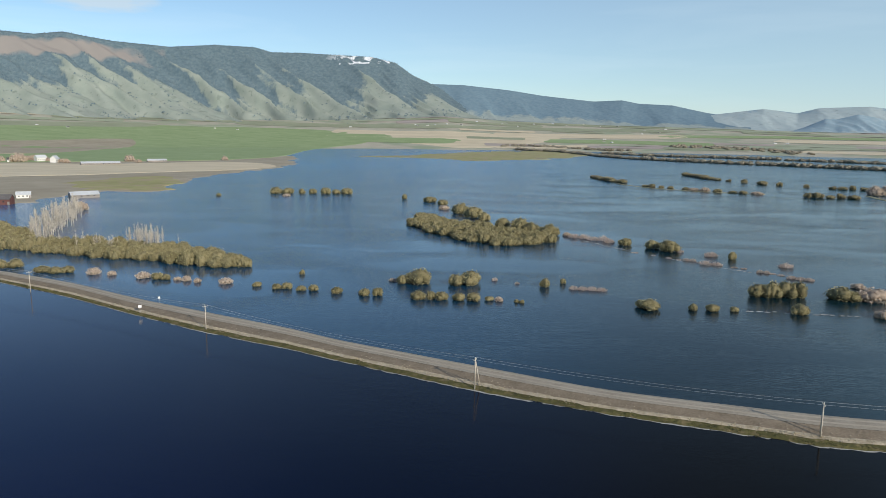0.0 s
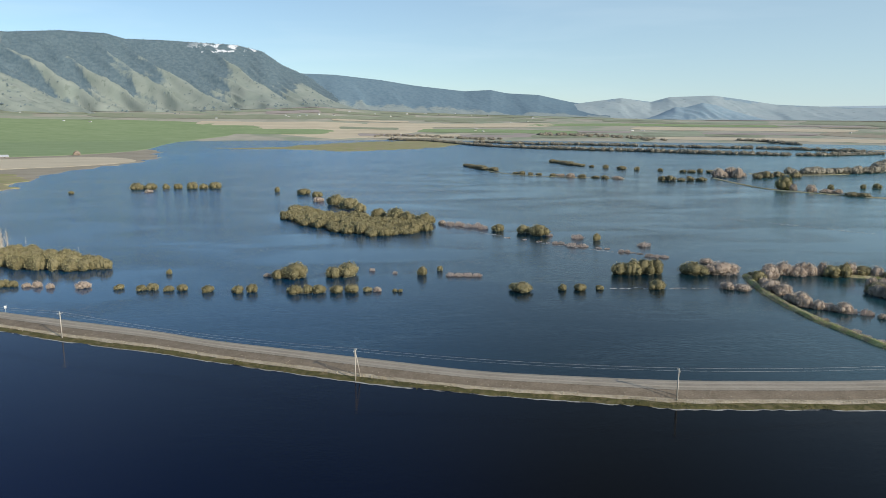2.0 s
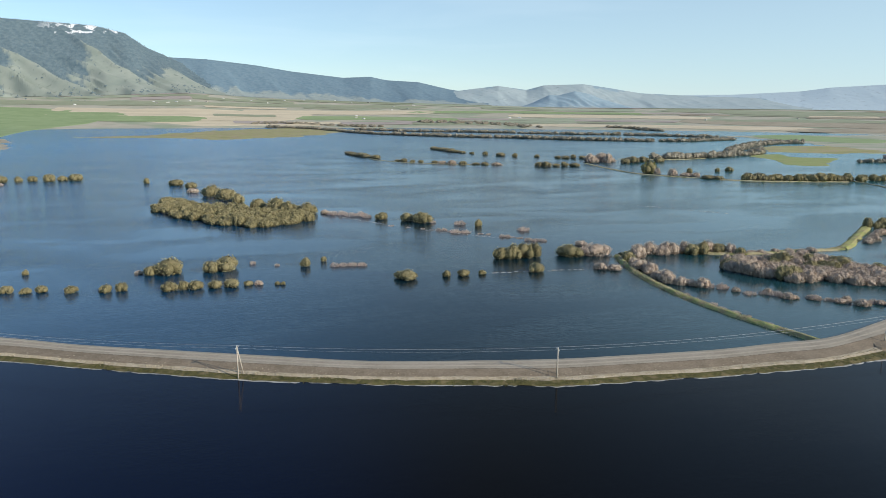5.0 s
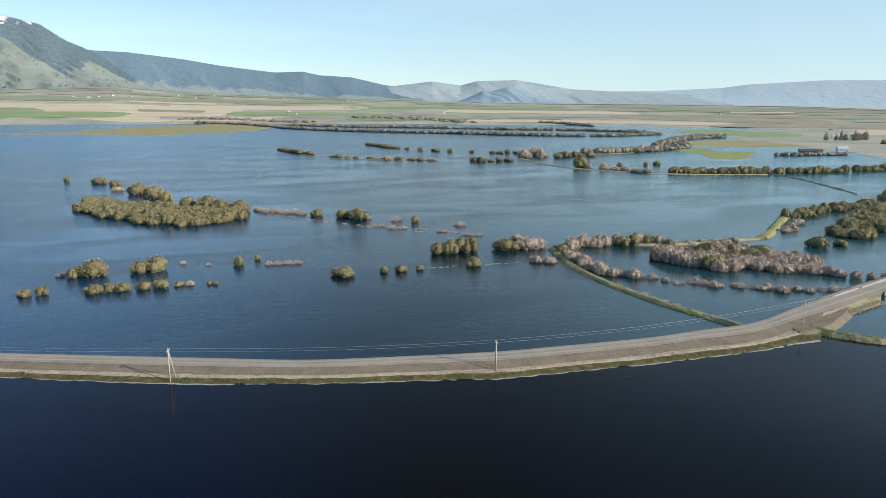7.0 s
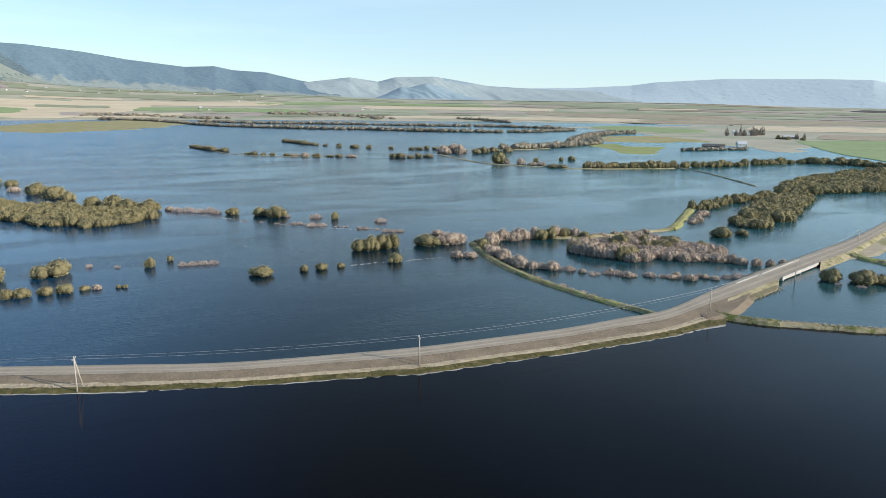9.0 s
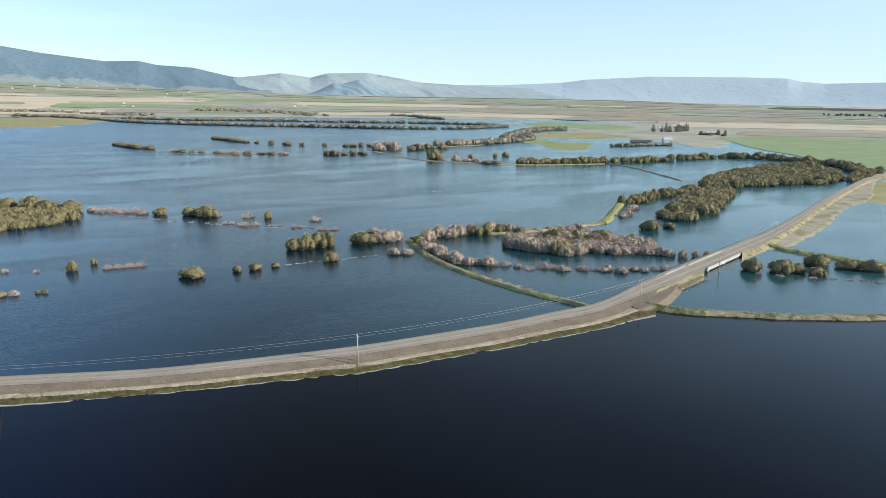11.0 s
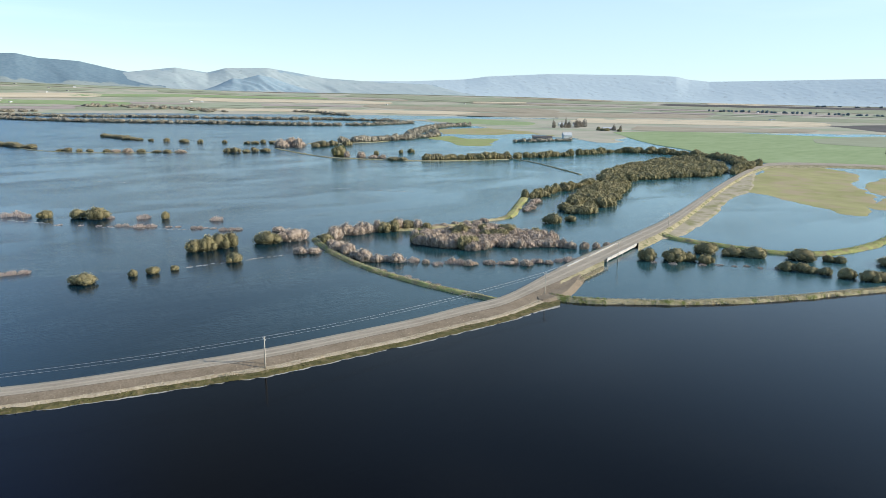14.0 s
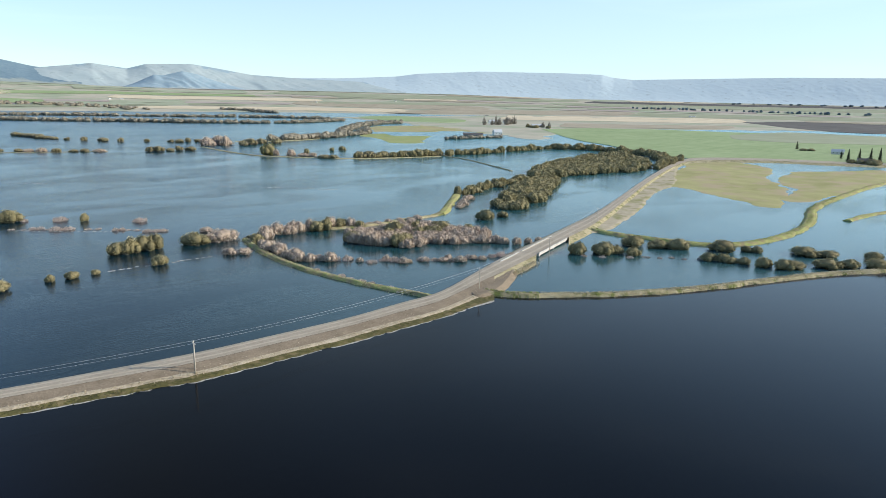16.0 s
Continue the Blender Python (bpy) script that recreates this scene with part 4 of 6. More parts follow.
strip("dike", [(584.5, 928), (637.4, 901), (713.6, 905), (819.5, 960)], 8.0, 0.6, DRY_DIKE, "low dry grass dike far in the flood", step=8)


# ---- plants: shapes ----
def leaf_cloud(rng, lumps, per_lump, size, upright=0.25):
    """Small leaf sprays over rounded lumps inside a unit shrub: half a metre round, one high."""
    verts, faces = [], []
    cs, rs = np.array([c for c, r in lumps]), np.array([r for c, r in lumps])
    for c, r in zip(cs, rs):
        for _ in range(per_lump):
            d = rng.normal(size=3)
            d /= np.linalg.norm(d)
            p = c + d * r * rng.uniform(0.80, 1.08)
            if p[2] < 0.0:
                continue
            if np.min((((p - cs) / rs) ** 2).sum(1)) < 0.72:
                continue
            v = d * (1.0 - upright) + np.array([0, 0, 0.25 + upright]) + rng.normal(size=3) * 0.30
            v /= np.linalg.norm(v)
            u = np.cross(v, rng.normal(size=3))
            u /= np.linalg.norm(u) + 1e-6
            a, b = size * rng.uniform(0.45, 0.85), size * rng.uniform(0.9, 1.9)
            k = len(verts)
            verts += [p - u * a - v * b * 0.6, p + u * a * 0.8 - v * b * 0.8, p + u * a + v * b * 0.5, p - u * a * 0.4 + v * b]
            faces.append((k, k + 1, k + 2, k + 3))
    return verts, faces


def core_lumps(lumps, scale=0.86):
    """Crown filling: rough low balls inside the leaf lumps that close the view through."""
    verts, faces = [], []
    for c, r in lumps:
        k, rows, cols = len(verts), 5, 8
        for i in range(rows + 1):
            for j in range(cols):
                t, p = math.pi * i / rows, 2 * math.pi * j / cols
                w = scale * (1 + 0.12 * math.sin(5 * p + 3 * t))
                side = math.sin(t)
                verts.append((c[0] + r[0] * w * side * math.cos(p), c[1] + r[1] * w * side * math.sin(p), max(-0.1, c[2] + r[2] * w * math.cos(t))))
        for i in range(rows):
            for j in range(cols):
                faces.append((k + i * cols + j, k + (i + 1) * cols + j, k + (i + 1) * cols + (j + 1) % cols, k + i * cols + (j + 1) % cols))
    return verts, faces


def shrub_lumps(rng, count):
    """Rounded lumps that merge into one low dome sitting on the water."""
    out = [((0.03 * rng.normal(), 0.03 * rng.normal(), 0.44), (0.37, 0.35, 0.54))]
    for i in range(count - 1):
        a, q = i * 2.4 + rng.uniform(-0.4, 0.4), rng.uniform(0.20, 0.34)
        r = rng.uniform(0.15, 0.22)
        top = (1.0 - 1.7 * q) * rng.uniform(0.85, 1.15) + 0.16
        low = 0.5 * top
        out.append(((q * math.cos(a), q * math.sin(a), low), (r, r * rng.uniform(0.85, 1.15), 0.56 * top)))
    return out


def stems(rng, count, height, radius, spread):
    verts, faces = [], []
    for _ in range(count):
        a, q = rng.uniform(0, 2 * math.pi), rng.uniform(0.2, 1.0) * spread
        foot = (0.06 * math.cos(a), 0.06 * math.sin(a), -0.25)
        mid = (0.5 * q * math.cos(a), 0.5 * q * math.sin(a), height * 0.45)
        tube(verts, faces, foot, mid, radius, radius * 0.7, 5)
        tube(verts, faces, mid, (q * math.cos(a), q * math.sin(a), height * rng.uniform(0.7, 1.0)), radius * 0.7, radius * 0.25, 5)
    return verts, faces


def twig_fan(rng, count, width, spread, tip_leaves):
    """Upright bare twigs that fan out from the base, with fine twig ends."""
    verts, faces = [], []
    for _ in range(count):
        a, q = rng.uniform(0, 2 * math.pi), math.sqrt(rng.uniform(0, 1))
        x, y = 0.36 * q * math.cos(a), 0.36 * q * math.sin(a)
        h = rng.uniform(0.6, 1.0) * (1 - 0.7 * q * q)
        tx, ty = x * (1 + spread) + 0.04 * rng.normal(), y * (1 + spread) + 0.04 * rng.normal()
        t = rng.uniform(0, math.pi)
        u = (width * math.cos(t), width * math.sin(t))
        k = len(verts)
        verts += [(x - u[0], y - u[1], -0.2), (x + u[0], y + u[1], -0.2), (tx + u[0] * 0.5, ty + u[1] * 0.5, h * 0.75), (tx - u[0] * 0.3, ty - u[1] * 0.3, h)]
        faces.append((k, k + 1, k + 2, k + 3))
        for _ in range(tip_leaves):
            s = rng.uniform(0.35, 1.0)
            px, py, pz = x + (tx - x) * s + 0.03 * rng.normal(), y + (ty - y) * s + 0.03 * rng.normal(), h * s
            t2, b = rng.uniform(0, 2 * math.pi), rng.uniform(0.02, 0.055)
            k = len(verts)
            verts += [(px - b * math.cos(t2) * 0.5, py - b * math.sin(t2) * 0.5, pz - b), (px + b * math.cos(t2), py + b * math.sin(t2), pz), (px + 0.02 * rng.normal(), py, pz + 1.6 * b)]
            faces.append((k, k + 1, k + 2))
    return verts, faces


class Kind:
    """A kind of plant in several shapes; put() stands one at a place, the first of each shape being the original."""

    def __init__(self, name, build, shapes, label, category, group):
        self.name, self.build, self.shapes = name, build, shapes
        self.label, self.category, self.group, self.made, self.rng = label, category, group, {}, random.Random(name)

    def put(self, x, y, w, h, z=0.0, label="", shape=None):
        k = self.rng.randrange(self.shapes) if shape is None else shape
        m = pose(x, y, z, 0, 0, self.rng.uniform(0, 360)) @ Matrix.Diagonal((w, w * self.rng.uniform(0.85, 1.1), h, 1))
        if k not in self.made:
            root = new(self.name)
            tagged(root, self.label, self.category, self.group)
            self.build(np.random.default_rng(100 + k * 7 + len(self.name)), root, k)
            root.matrix_basis = m
            self.made[k] = root
            ob = root
        else:
            src = self.made[k]
            keep = src.matrix_basis.copy()
            src.matrix_basis = Matrix.Identity(4)
            ob = copy_thing(src, m)
            src.matrix_basis = keep
        if label:
            tagged(ob, label)
        return ob


def build_willow(rng, root, k, leaf=None):
    lumps = shrub_lumps(rng, 8)
    part("stem_cluster", mesh_of("stem_cluster", *stems(rng, 7, 0.7, 0.012, 0.3), BARK), root, "grey bark stems")
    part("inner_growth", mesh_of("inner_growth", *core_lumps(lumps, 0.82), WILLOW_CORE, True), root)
    part("crown", mesh_of("crown", *leaf_cloud(rng, lumps, 190, 0.027), leaf or WILLOW), root)


def build_far_willow(rng, root, k):
    build_willow(rng, root, k, FAR_LEAVES)


def build_light_willow(rng, root, k):
    build_willow(rng, root, k, LIGHT_WILLOW)


def build_brush(rng, root, k):
    part("stem_cluster", mesh_of("stem_cluster", *stems(rng, 8, 0.5, 0.008, 0.3), BRUSH), root, "grey bark stems")
    lumps = shrub_lumps(rng, 7)
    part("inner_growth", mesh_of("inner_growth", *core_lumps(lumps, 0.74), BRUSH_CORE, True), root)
    verts, faces = twig_fan(rng, 120, 0.005, 0.3, 3)
    more, quads = leaf_cloud(rng, lumps, 230, 0.021, 0.25)
    faces += [tuple(i + len(verts) for i in f) for f in quads]
    part("twig_crown", mesh_of("twig_crown", list(verts) + list(more), faces, BRUSH), root)


def build_reeds(rng, root, k):
    part("reed_clump", mesh_of("reed_clump", *twig_fan(rng, 150, 0.009, 0.3, 2), REED), root)


def build_bare_tree(rng, root, k):
    verts, faces = [], []
    tube(verts, faces, (0, 0, -0.05), (0.01, 0.0, 0.5), 0.016, 0.011, 7)
    tube(verts, faces, (0.01, 0, 0.5), (0.015 * rng.normal(), 0.01, 1.0), 0.011, 0.003, 6)
    part("trunk", mesh_of("trunk", verts, faces, BIRCH, True), root, "pale bare trunk")
    verts, faces = [], []
    for i in range(26):
        z, a = rng.uniform(0.28, 0.92), rng.uniform(0, 2 * math.pi)
        r = (1.05 - z) * rng.uniform(0.12, 0.28)
        tip = (r * math.cos(a), r * math.sin(a), z + r * rng.uniform(0.8, 1.6))
        tube(verts, faces, (0.005, 0, z), tip, 0.0055, 0.002, 4)
        for _ in range(2):
            s = rng.uniform(0.4, 0.9)
            b = (tip[0] * s, tip[1] * s, z + (tip[2] - z) * s)
            tube(verts, faces, b, (b[0] + 0.04 * rng.normal(), b[1] + 0.04 * rng.normal(), b[2] + rng.uniform(0.03, 0.09)), 0.003, 0.0015, 3)
    part("branches", mesh_of("branches", verts, faces, BIRCH), root)


def build_conifer(rng, root, k):
    verts, faces = [], []
    tube(verts, faces, (0, 0, -0.03), (0, 0, 0.98), 0.02, 0.004, 6)
    part("trunk", mesh_of("trunk", verts, faces, BARK), root, "grey bark trunk")
    verts, faces = [], []
    for i in range(420):
        z = 0.08 + 0.9 * rng.uniform(0, 1) ** 1.2
        r, a = 0.5 * (1.02 - z) * rng.uniform(0.55, 1.1), rng.uniform(0, 2 * math.pi)
        c, s, b = math.cos(a), math.sin(a), rng.uniform(0.03, 0.06)
        j = len(verts)
        verts += [(0.25 * r * c - b * s, 0.25 * r * s + b * c, z + 0.03), (0.25 * r * c + b * s, 0.25 * r * s - b * c, z + 0.03), (r * c, r * s, z - 0.03)]
        faces.append((j, j + 1, j + 2))
    part("crown", mesh_of("crown", verts, faces, NEEDLES), root)


WILLOWS = Kind("willow_shrub", build_willow, 7, "olive green willow shrub standing in flood water", "shrub", "willow shrubs in the flood")
PALE_WILLOWS = Kind("willow_tree", build_light_willow, 2, "fresh light green willow tree in the flood", "tree", "light green willows")
BRUSHES = Kind("bare_shrub", build_brush, 5, "bare reddish brown shrub standing in flood water", "shrub", "bare shrubs in the flood")
REEDS = Kind("reed_tuft", build_reeds, 4, "pale pinkish reed tuft sticking out of the water", "reeds", "reed tufts in the flood")
BARE_TREES = Kind("bare_tree", build_bare_tree, 6, "pale leafless tree with upright white trunk in water", "tree", "bare white trees")
CONIFERS = Kind("conifer", build_conifer, 3, "dark green conifer beside a farm", "tree", "farm conifers")
POPLAR_TWIGS = material("grey_poplar_twigs", (0.22, 0.195, 0.16), (0.40, 0.36, 0.30), 0.6, 0.95, 0.0, 0.3, 0.5, island=0.4)


def build_poplar(rng, root, k):
    verts, faces = [], []
    tube(verts, faces, (0, 0, -0.05), (0, 0, 0.9), 0.05, 0.01, 7)
    part("trunk", mesh_of("trunk", verts, faces, BARK), root, "grey bark trunk")
    part("twig_crown", mesh_of("twig_crown", *twig_fan(rng, 90, 0.02, 0.5, 5), POPLAR_TWIGS), root)


POPLARS = Kind("poplar", build_poplar, 3, "tall leafless poplar in a row by the farm", "tree", "farm poplars")


def plant(kind, spots, split=1.5, label=""):
    """One plant per spot (x, y, width, height); wide low spots become several side by side."""
    for x, y, w, h in spots:
        n = max(1, int(round(w / max(h, 0.5) / 1.9)))
        a = math.atan2(x - HUB[0], y - HUB[1])
        for i in range(n):
            o = (i - (n - 1) / 2) * w / n
            kind.put(x + o * math.cos(a), y - o * math.sin(a) + (random.uniform(-0.3, 0.3) * h if n > 1 else 0), w / n * (1.25 if n > 1 else 1.08), h * random.uniform(0.85, 1.12), -0.05, label)


def thicket(kinds, poly, spacing, w, h, label="", keep=1.0):
    """Shrubs crowded over a patch of ground."""
    rng = random.Random(len(poly) * 31 + int(poly[0][0]))
    y = min(p[1] for p in poly)
    while y < max(p[1] for p in poly):
        x = min(p[0] for p in poly)
        while x < max(p[0] for p in poly):
            px, py = x + rng.uniform(-0.4, 0.4) * spacing, y + rng.uniform(-0.4, 0.4) * spacing
            if inside(px, py, poly) and rng.random() < keep:
                s = rng.uniform(0.7, 1.25)
                rng.choice(kinds).put(px, py, w * s, h * rng.uniform(0.7, 1.1) * (1 + 0.5 * noise.noise((px * 0.04, py * 0.04, 2.0))), -0.05, label)
            x += spacing
        y += spacing


def row(kinds, points, spacing, w, h, wander=1.0, label="", gaps=0.0):
    rng = random.Random(int(points[0][0] * 3 + points[0][1]))
    for p in smooth_line(points, spacing):
        if rng.random() < gaps:
            continue
        s = rng.uniform(0.7, 1.3)
        rng.choice(kinds).put(p[0] + rng.uniform(-wander, wander), p[1] + rng.uniform(-wander, wander), w * s, h * rng.uniform(0.65, 1.25), -0.05, label)


def stand(name, kind, spots, label):
    """Plants too many and too close to tell apart, joined into one object for each of their materials."""
    rng = np.random.default_rng(len(spots))
    shapes = {}
    for k in range(kind.shapes):
        root = new("pattern")
        kind.build(np.random.default_rng(100 + k * 7 + len(kind.name)), root, k)
        shapes[k] = []
        for c in list(root.children):
            me = c.data
            co = np.empty(len(me.vertices) * 3)
            me.vertices.foreach_get("co", co)
            shapes[k].append((me.materials[0], co.reshape(-1, 3), [tuple(q.vertices) for q in me.polygons]))
            bpy.data.objects.remove(c)
            bpy.data.meshes.remove(me)
        bpy.data.objects.remove(root)
    groups = {}
    for x, y, w, h in spots:
        t = rng.uniform(0, 6.28)
        rot = np.array([[math.cos(t), -math.sin(t), 0], [math.sin(t), math.cos(t), 0], [0, 0, 1]])
        for mt, co, fs in shapes[int(rng.integers(kind.shapes))]:
            verts, faces = groups.setdefault(mt, ([], []))
            k = len(verts)
            verts += ((co @ rot.T) * np.array([w, w, h]) + np.array([x, y, -0.05])).tolist()
            faces += [tuple(i + k for i in f) for f in fs]
    mats, verts, faces, index = list(groups), [], [], []
    for n, mt in enumerate(mats):
        k = len(verts)
        verts += groups[mt][0]
        faces += [tuple(i + k for i in f) for f in groups[mt][1]]
        index += [n] * len(groups[mt][1])
    me = mesh_of(name, verts, faces, mats)
    me.polygons.foreach_set("material_index", index)
    return tagged(new(name, me), label, "shrubs", kind="stuff")


class Crowd:
    """Takes plants like a Kind, and stands them all as one joined object."""

    def __init__(self, name, kind, label, low=1.0):
        self.name, self.kind, self.label, self.low, self.spots = name, kind, label, low, []

    def put(self, x, y, w, h, z=0.0, label="", shape=None):
        self.spots.append((x, y, w, h * self.low))

    def done(self):
        if self.spots:
            stand(self.name, self.kind, self.spots, self.label)


def far_wood(name, points, spacing, w, h, mat, label, wander=3.0, seed=1, gaps=0.0, depth=1):
    """A far line of trees, too many to count: one object of small leafy crowns."""
    rng = np.random.default_rng(seed)
    shapes = []
    for _ in range(4):
        lumps = shrub_lumps(rng, 5)
        a, b = leaf_cloud(rng, lumps, 44, 0.058)
        c, d = core_lumps(lumps[:3], 0.85)
        shapes.append((np.array(a + [np.array(q) for q in c]), b, [tuple(i + len(a) for i in f) for f in d]))
    verts, faces = [], []
    for p in smooth_line(points, spacing):
        for _ in range(depth):
            if rng.uniform() < gaps:
                continue
            v, f, g = shapes[rng.integers(4)]
            s = rng.uniform(0.7, 1.35)
            k, t = len(verts), rng.uniform(0, 6.28)
            x, y = p[0] + rng.uniform(-wander, wander), p[1] + rng.uniform(-wander, wander)
            rot = np.array([[math.cos(t), -math.sin(t), 0], [math.sin(t), math.cos(t), 0], [0, 0, 1]])
            q = (v @ rot.T) * np.array([w * s, w * s, h * rng.uniform(0.6, 1.25)]) + np.array([x, y, ground_height(x, y) - 0.1])
            verts += q.tolist()
            faces += [tuple(i + k for i in a) for a in f + g]
    return tagged(new(name, mesh_of(name, verts, faces, mat)), label, "trees", kind="stuff")


FAR_WILLOWS = Kind("far_willow", build_far_willow, 4, "olive brown willow on a drowned dike", "shrub", "far willows")
BARE_STAND = Crowd("bare_tree_stand", BARE_TREES, "stand of pale leafless trees in the flood")
ISLAND = Crowd("willow_island", WILLOWS, "olive green willows crowded on a flooded island")
BANK = Crowd("willow_bank", WILLOWS, "olive green willows crowded along a flooded bank")
GROVE = Crowd("willow_grove", WILLOWS, "dense grove of olive green willows in the flood")
FAR_ROWS = Crowd("willow_rows", FAR_WILLOWS, "far rows of olive willows on drowned dikes", 0.75)
BRUSH_STAND = Crowd("brush_thicket", BRUSHES, "dense thicket of bare reddish brush in shallow water", 0.9)
REED_STAND = Crowd("reed_stand", REEDS, "scattered pale reeds along a drowned bank")

# ---- willows and brush in the flood ----
plant(WILLOWS, [(-211.8, 781.2, 27.2, 8.0), (-189.8, 784.9, 8.5, 6.7), (-177.1, 787.0, 10.4, 6.7), (-161.1, 782.7, 13.0, 8.0), (-149.7, 784.6, 9.1, 6.7), (-137.7, 786.6, 14.3, 8.0), (-271.8, 743.8, 6.2, 3.2), (-66.6, 738.9, 5.5, 5.7)])
plant(WILLOWS, [(-37.7, 713.9, 14.1, 6.7), (-23.2, 688.6, 11.4, 6.4), (-4.6, 619.9, 17.4, 9.5), (7.0, 592.8, 16.7, 10.1), (15.8, 571.3, 12.3, 8.8), (29.0, 529.2, 12.3, 8.1), (41.1, 515.5, 16.2, 9.7), (49.4, 507.8, 13.5, 7.8), (61.2, 498.0, 15.7, 7.6)])
plant(BRUSHES, [(-198.1, 749.4, 10.0, 3.8), (-20.6, 649.1, 10.7, 4.4), (73.8, 494.0, 6.5, 2.9)])
thicket([ISLAND], [(-45.0, 546.0), (-26.1, 501.7), (-8.7, 476.6), (7.0, 456.2), (21.8, 446.4), (40.4, 448.4), (60.4, 459.8), (61.0, 482.0), (32.2, 500.1), (11.8, 524.0), (-10.6, 550.3), (-35.4, 579.4)], 6.0, 11.0, 6.3, "olive green willow crowded on a flooded island")
plant(WILLOWS, [(-29.2, 328.4, 6.1, 4.6), (-21.1, 329.2, 14.5, 8.0), (-2.8, 328.3, 9.4, 6.3), (3.9, 330.2, 11.7, 7.5)])
plant(WILLOWS, [(-19.4, 298.2, 7.1, 3.9), (-13.9, 298.7, 6.1, 3.4), (-8.8, 298.1, 6.6, 3.4), (-1.2, 297.7, 6.6, 3.6), (5.4, 297.2, 7.0, 3.6), (12.4, 297.9, 4.5, 2.3), (25.5, 294.9, 4.5, 1.5)])
plant(BRUSHES, [(16.7, 297.2, 4.0, 2.3), (-34.7, 333.0, 4.5, 1.7), (-46.0, 305.6, 3.6, 1.6)])
plant(WILLOWS, [(-83.0, 344.8, 3.2, 3.3), (-97.8, 316.0, 4.9, 2.5), (-84.8, 312.4, 9.6, 3.0), (-74.8, 309.8, 5.3, 2.7), (-69.3, 310.3, 5.3, 3.0), (-57.8, 305.7, 6.2, 3.5), (-44.2, 302.5, 5.7, 3.2), (-38.3, 303.0, 5.7, 3.7)])
plant(WILLOWS, [(40.4, 327.3, 5.2, 4.8), (50.0, 335.7, 3.4, 3.2), (108.0, 458.1, 9.1, 5.5), (122.6, 446.3, 9.6, 6.1), (130.0, 436.5, 13.7, 7.1)])
plant(REEDS, [(16.1, 339.1, 3.4, 2.3), (27.0, 332.3, 2.8, 1.4), (60.0, 321.9, 17.3, 2.2), (151.4, 420.8, 8.3, 3.6), (183.1, 388.7, 7.7, 3.3), (133.5, 404.2, 7.4, 2.1), (142.2, 392.9, 11.7, 2.7), (163.0, 371.2, 6.7, 1.9), (175.4, 355.2, 12.9, 2.1), (136.8, 433.1, 4.3, 2.2)])
plant(REEDS, [(81.2, 484.4, 14.4, 3.7), (92.7, 475.5, 14.2, 3.6), (98.7, 466.5, 7.7, 3.2)])
plant(WILLOWS, [(161.3, 412.4, 5.1, 4.9), (137.9, 317.3, 10.0, 7.1), (143.6, 315.6, 10.0, 7.8), (150.3, 316.2, 10.0, 8.1), (156.5, 316.7, 8.9, 7.6), (175.1, 312.9, 13.5, 5.9)])
plant(WILLOWS, [(80.4, 289.8, 10.2, 4.8), (99.3, 288.5, 4.4, 3.0), (107.3, 288.2, 6.3, 3.5), (116.3, 288.0, 3.9, 2.5), (142.6, 285.6, 7.1, 4.4)])
row([REEDS], [(103.2, 431.6), (127.8, 407.2), (153.0, 385.7), (177.7, 358.2)], 5.0, 4.0, 0.7, 1.0, gaps=0.35)
thicket([BANK], [(-253.9, 391.8), (-223.6, 381.9), (-197.8, 375.8), (-172.5, 368.2), (-148.5, 362.4), (-127.1, 356.7), (-111.3, 355.2), (-122.8, 371.5), (-143.6, 393.9), (-166.6, 408.9), (-189.4, 412.6), (-219.5, 415.6), (-246.7, 419.0), (-269.8, 420.9)], 6.0, 10.0, 6.6, "olive green willow crowded along a flooded bank")
thicket([BANK], [(-326.2, 386.0), (-294.5, 389.4), (-281.6, 400.6), (-259.8, 395.0), (-286.3, 435.0), (-339.0, 484.0), (-370.3, 492.0), (-400.6, 476.4)], 8.0, 11.0, 9.0, "olive green willow crowded by a flooded farm")
plant(WILLOWS, [(-260.2, 351.4, 21.2, 4.4), (-241.2, 347.1, 15.0, 4.6), (-216.9, 339.1, 9.3, 3.9), (-208.5, 337.0, 7.5, 3.6), (-203.2, 339.0, 7.6, 3.6), (-151.2, 327.4, 6.7, 3.5), (-146.5, 326.6, 5.0, 3.2)])
plant(BRUSHES, [(-188.3, 336.2, 7.5, 3.9), (-177.9, 334.4, 4.6, 2.4), (-159.2, 329.3, 7.3, 4.1)])
plant(BRUSHES, [(-140.5, 325.8, 3.9, 2.3), (-135.6, 325.0, 4.7, 2.6), (-128.8, 321.8, 3.6, 2.8), (-114.4, 320.6, 6.6, 3.7), (-343.2, 598.4, 11.1, 9.9)])
thicket([BARE_STAND, BARE_STAND, BARE_TREES], [(-276.0, 420.2), (-322.6, 498.0), (-337.0, 550.5), (-356.6, 614.6), (-312.8, 546.3), (-279.5, 463.2), (-264.5, 417.1)], 5.6, 15.0, 14.5)
thicket([BARE_STAND, BARE_TREES], [(-206.1, 406.7), (-212.3, 422.8), (-205.8, 432.5), (-190.7, 425.2), (-183.6, 409.1), (-192.6, 404.2)], 3.6, 11.0, 14.5)
row([BARE_STAND], [(-268.8, 412.3), (-245.5, 410.7), (-215.8, 401.7), (-205.6, 398.8)], 2.6, 9.0, 9.5, 5.0)
plant(BARE_TREES, [(-207.4, 391.0, 4.7, 10.3), (-184.1, 430.4, 4.4, 6.0), (-146.6, 407.1, 2.8, 4.3)])

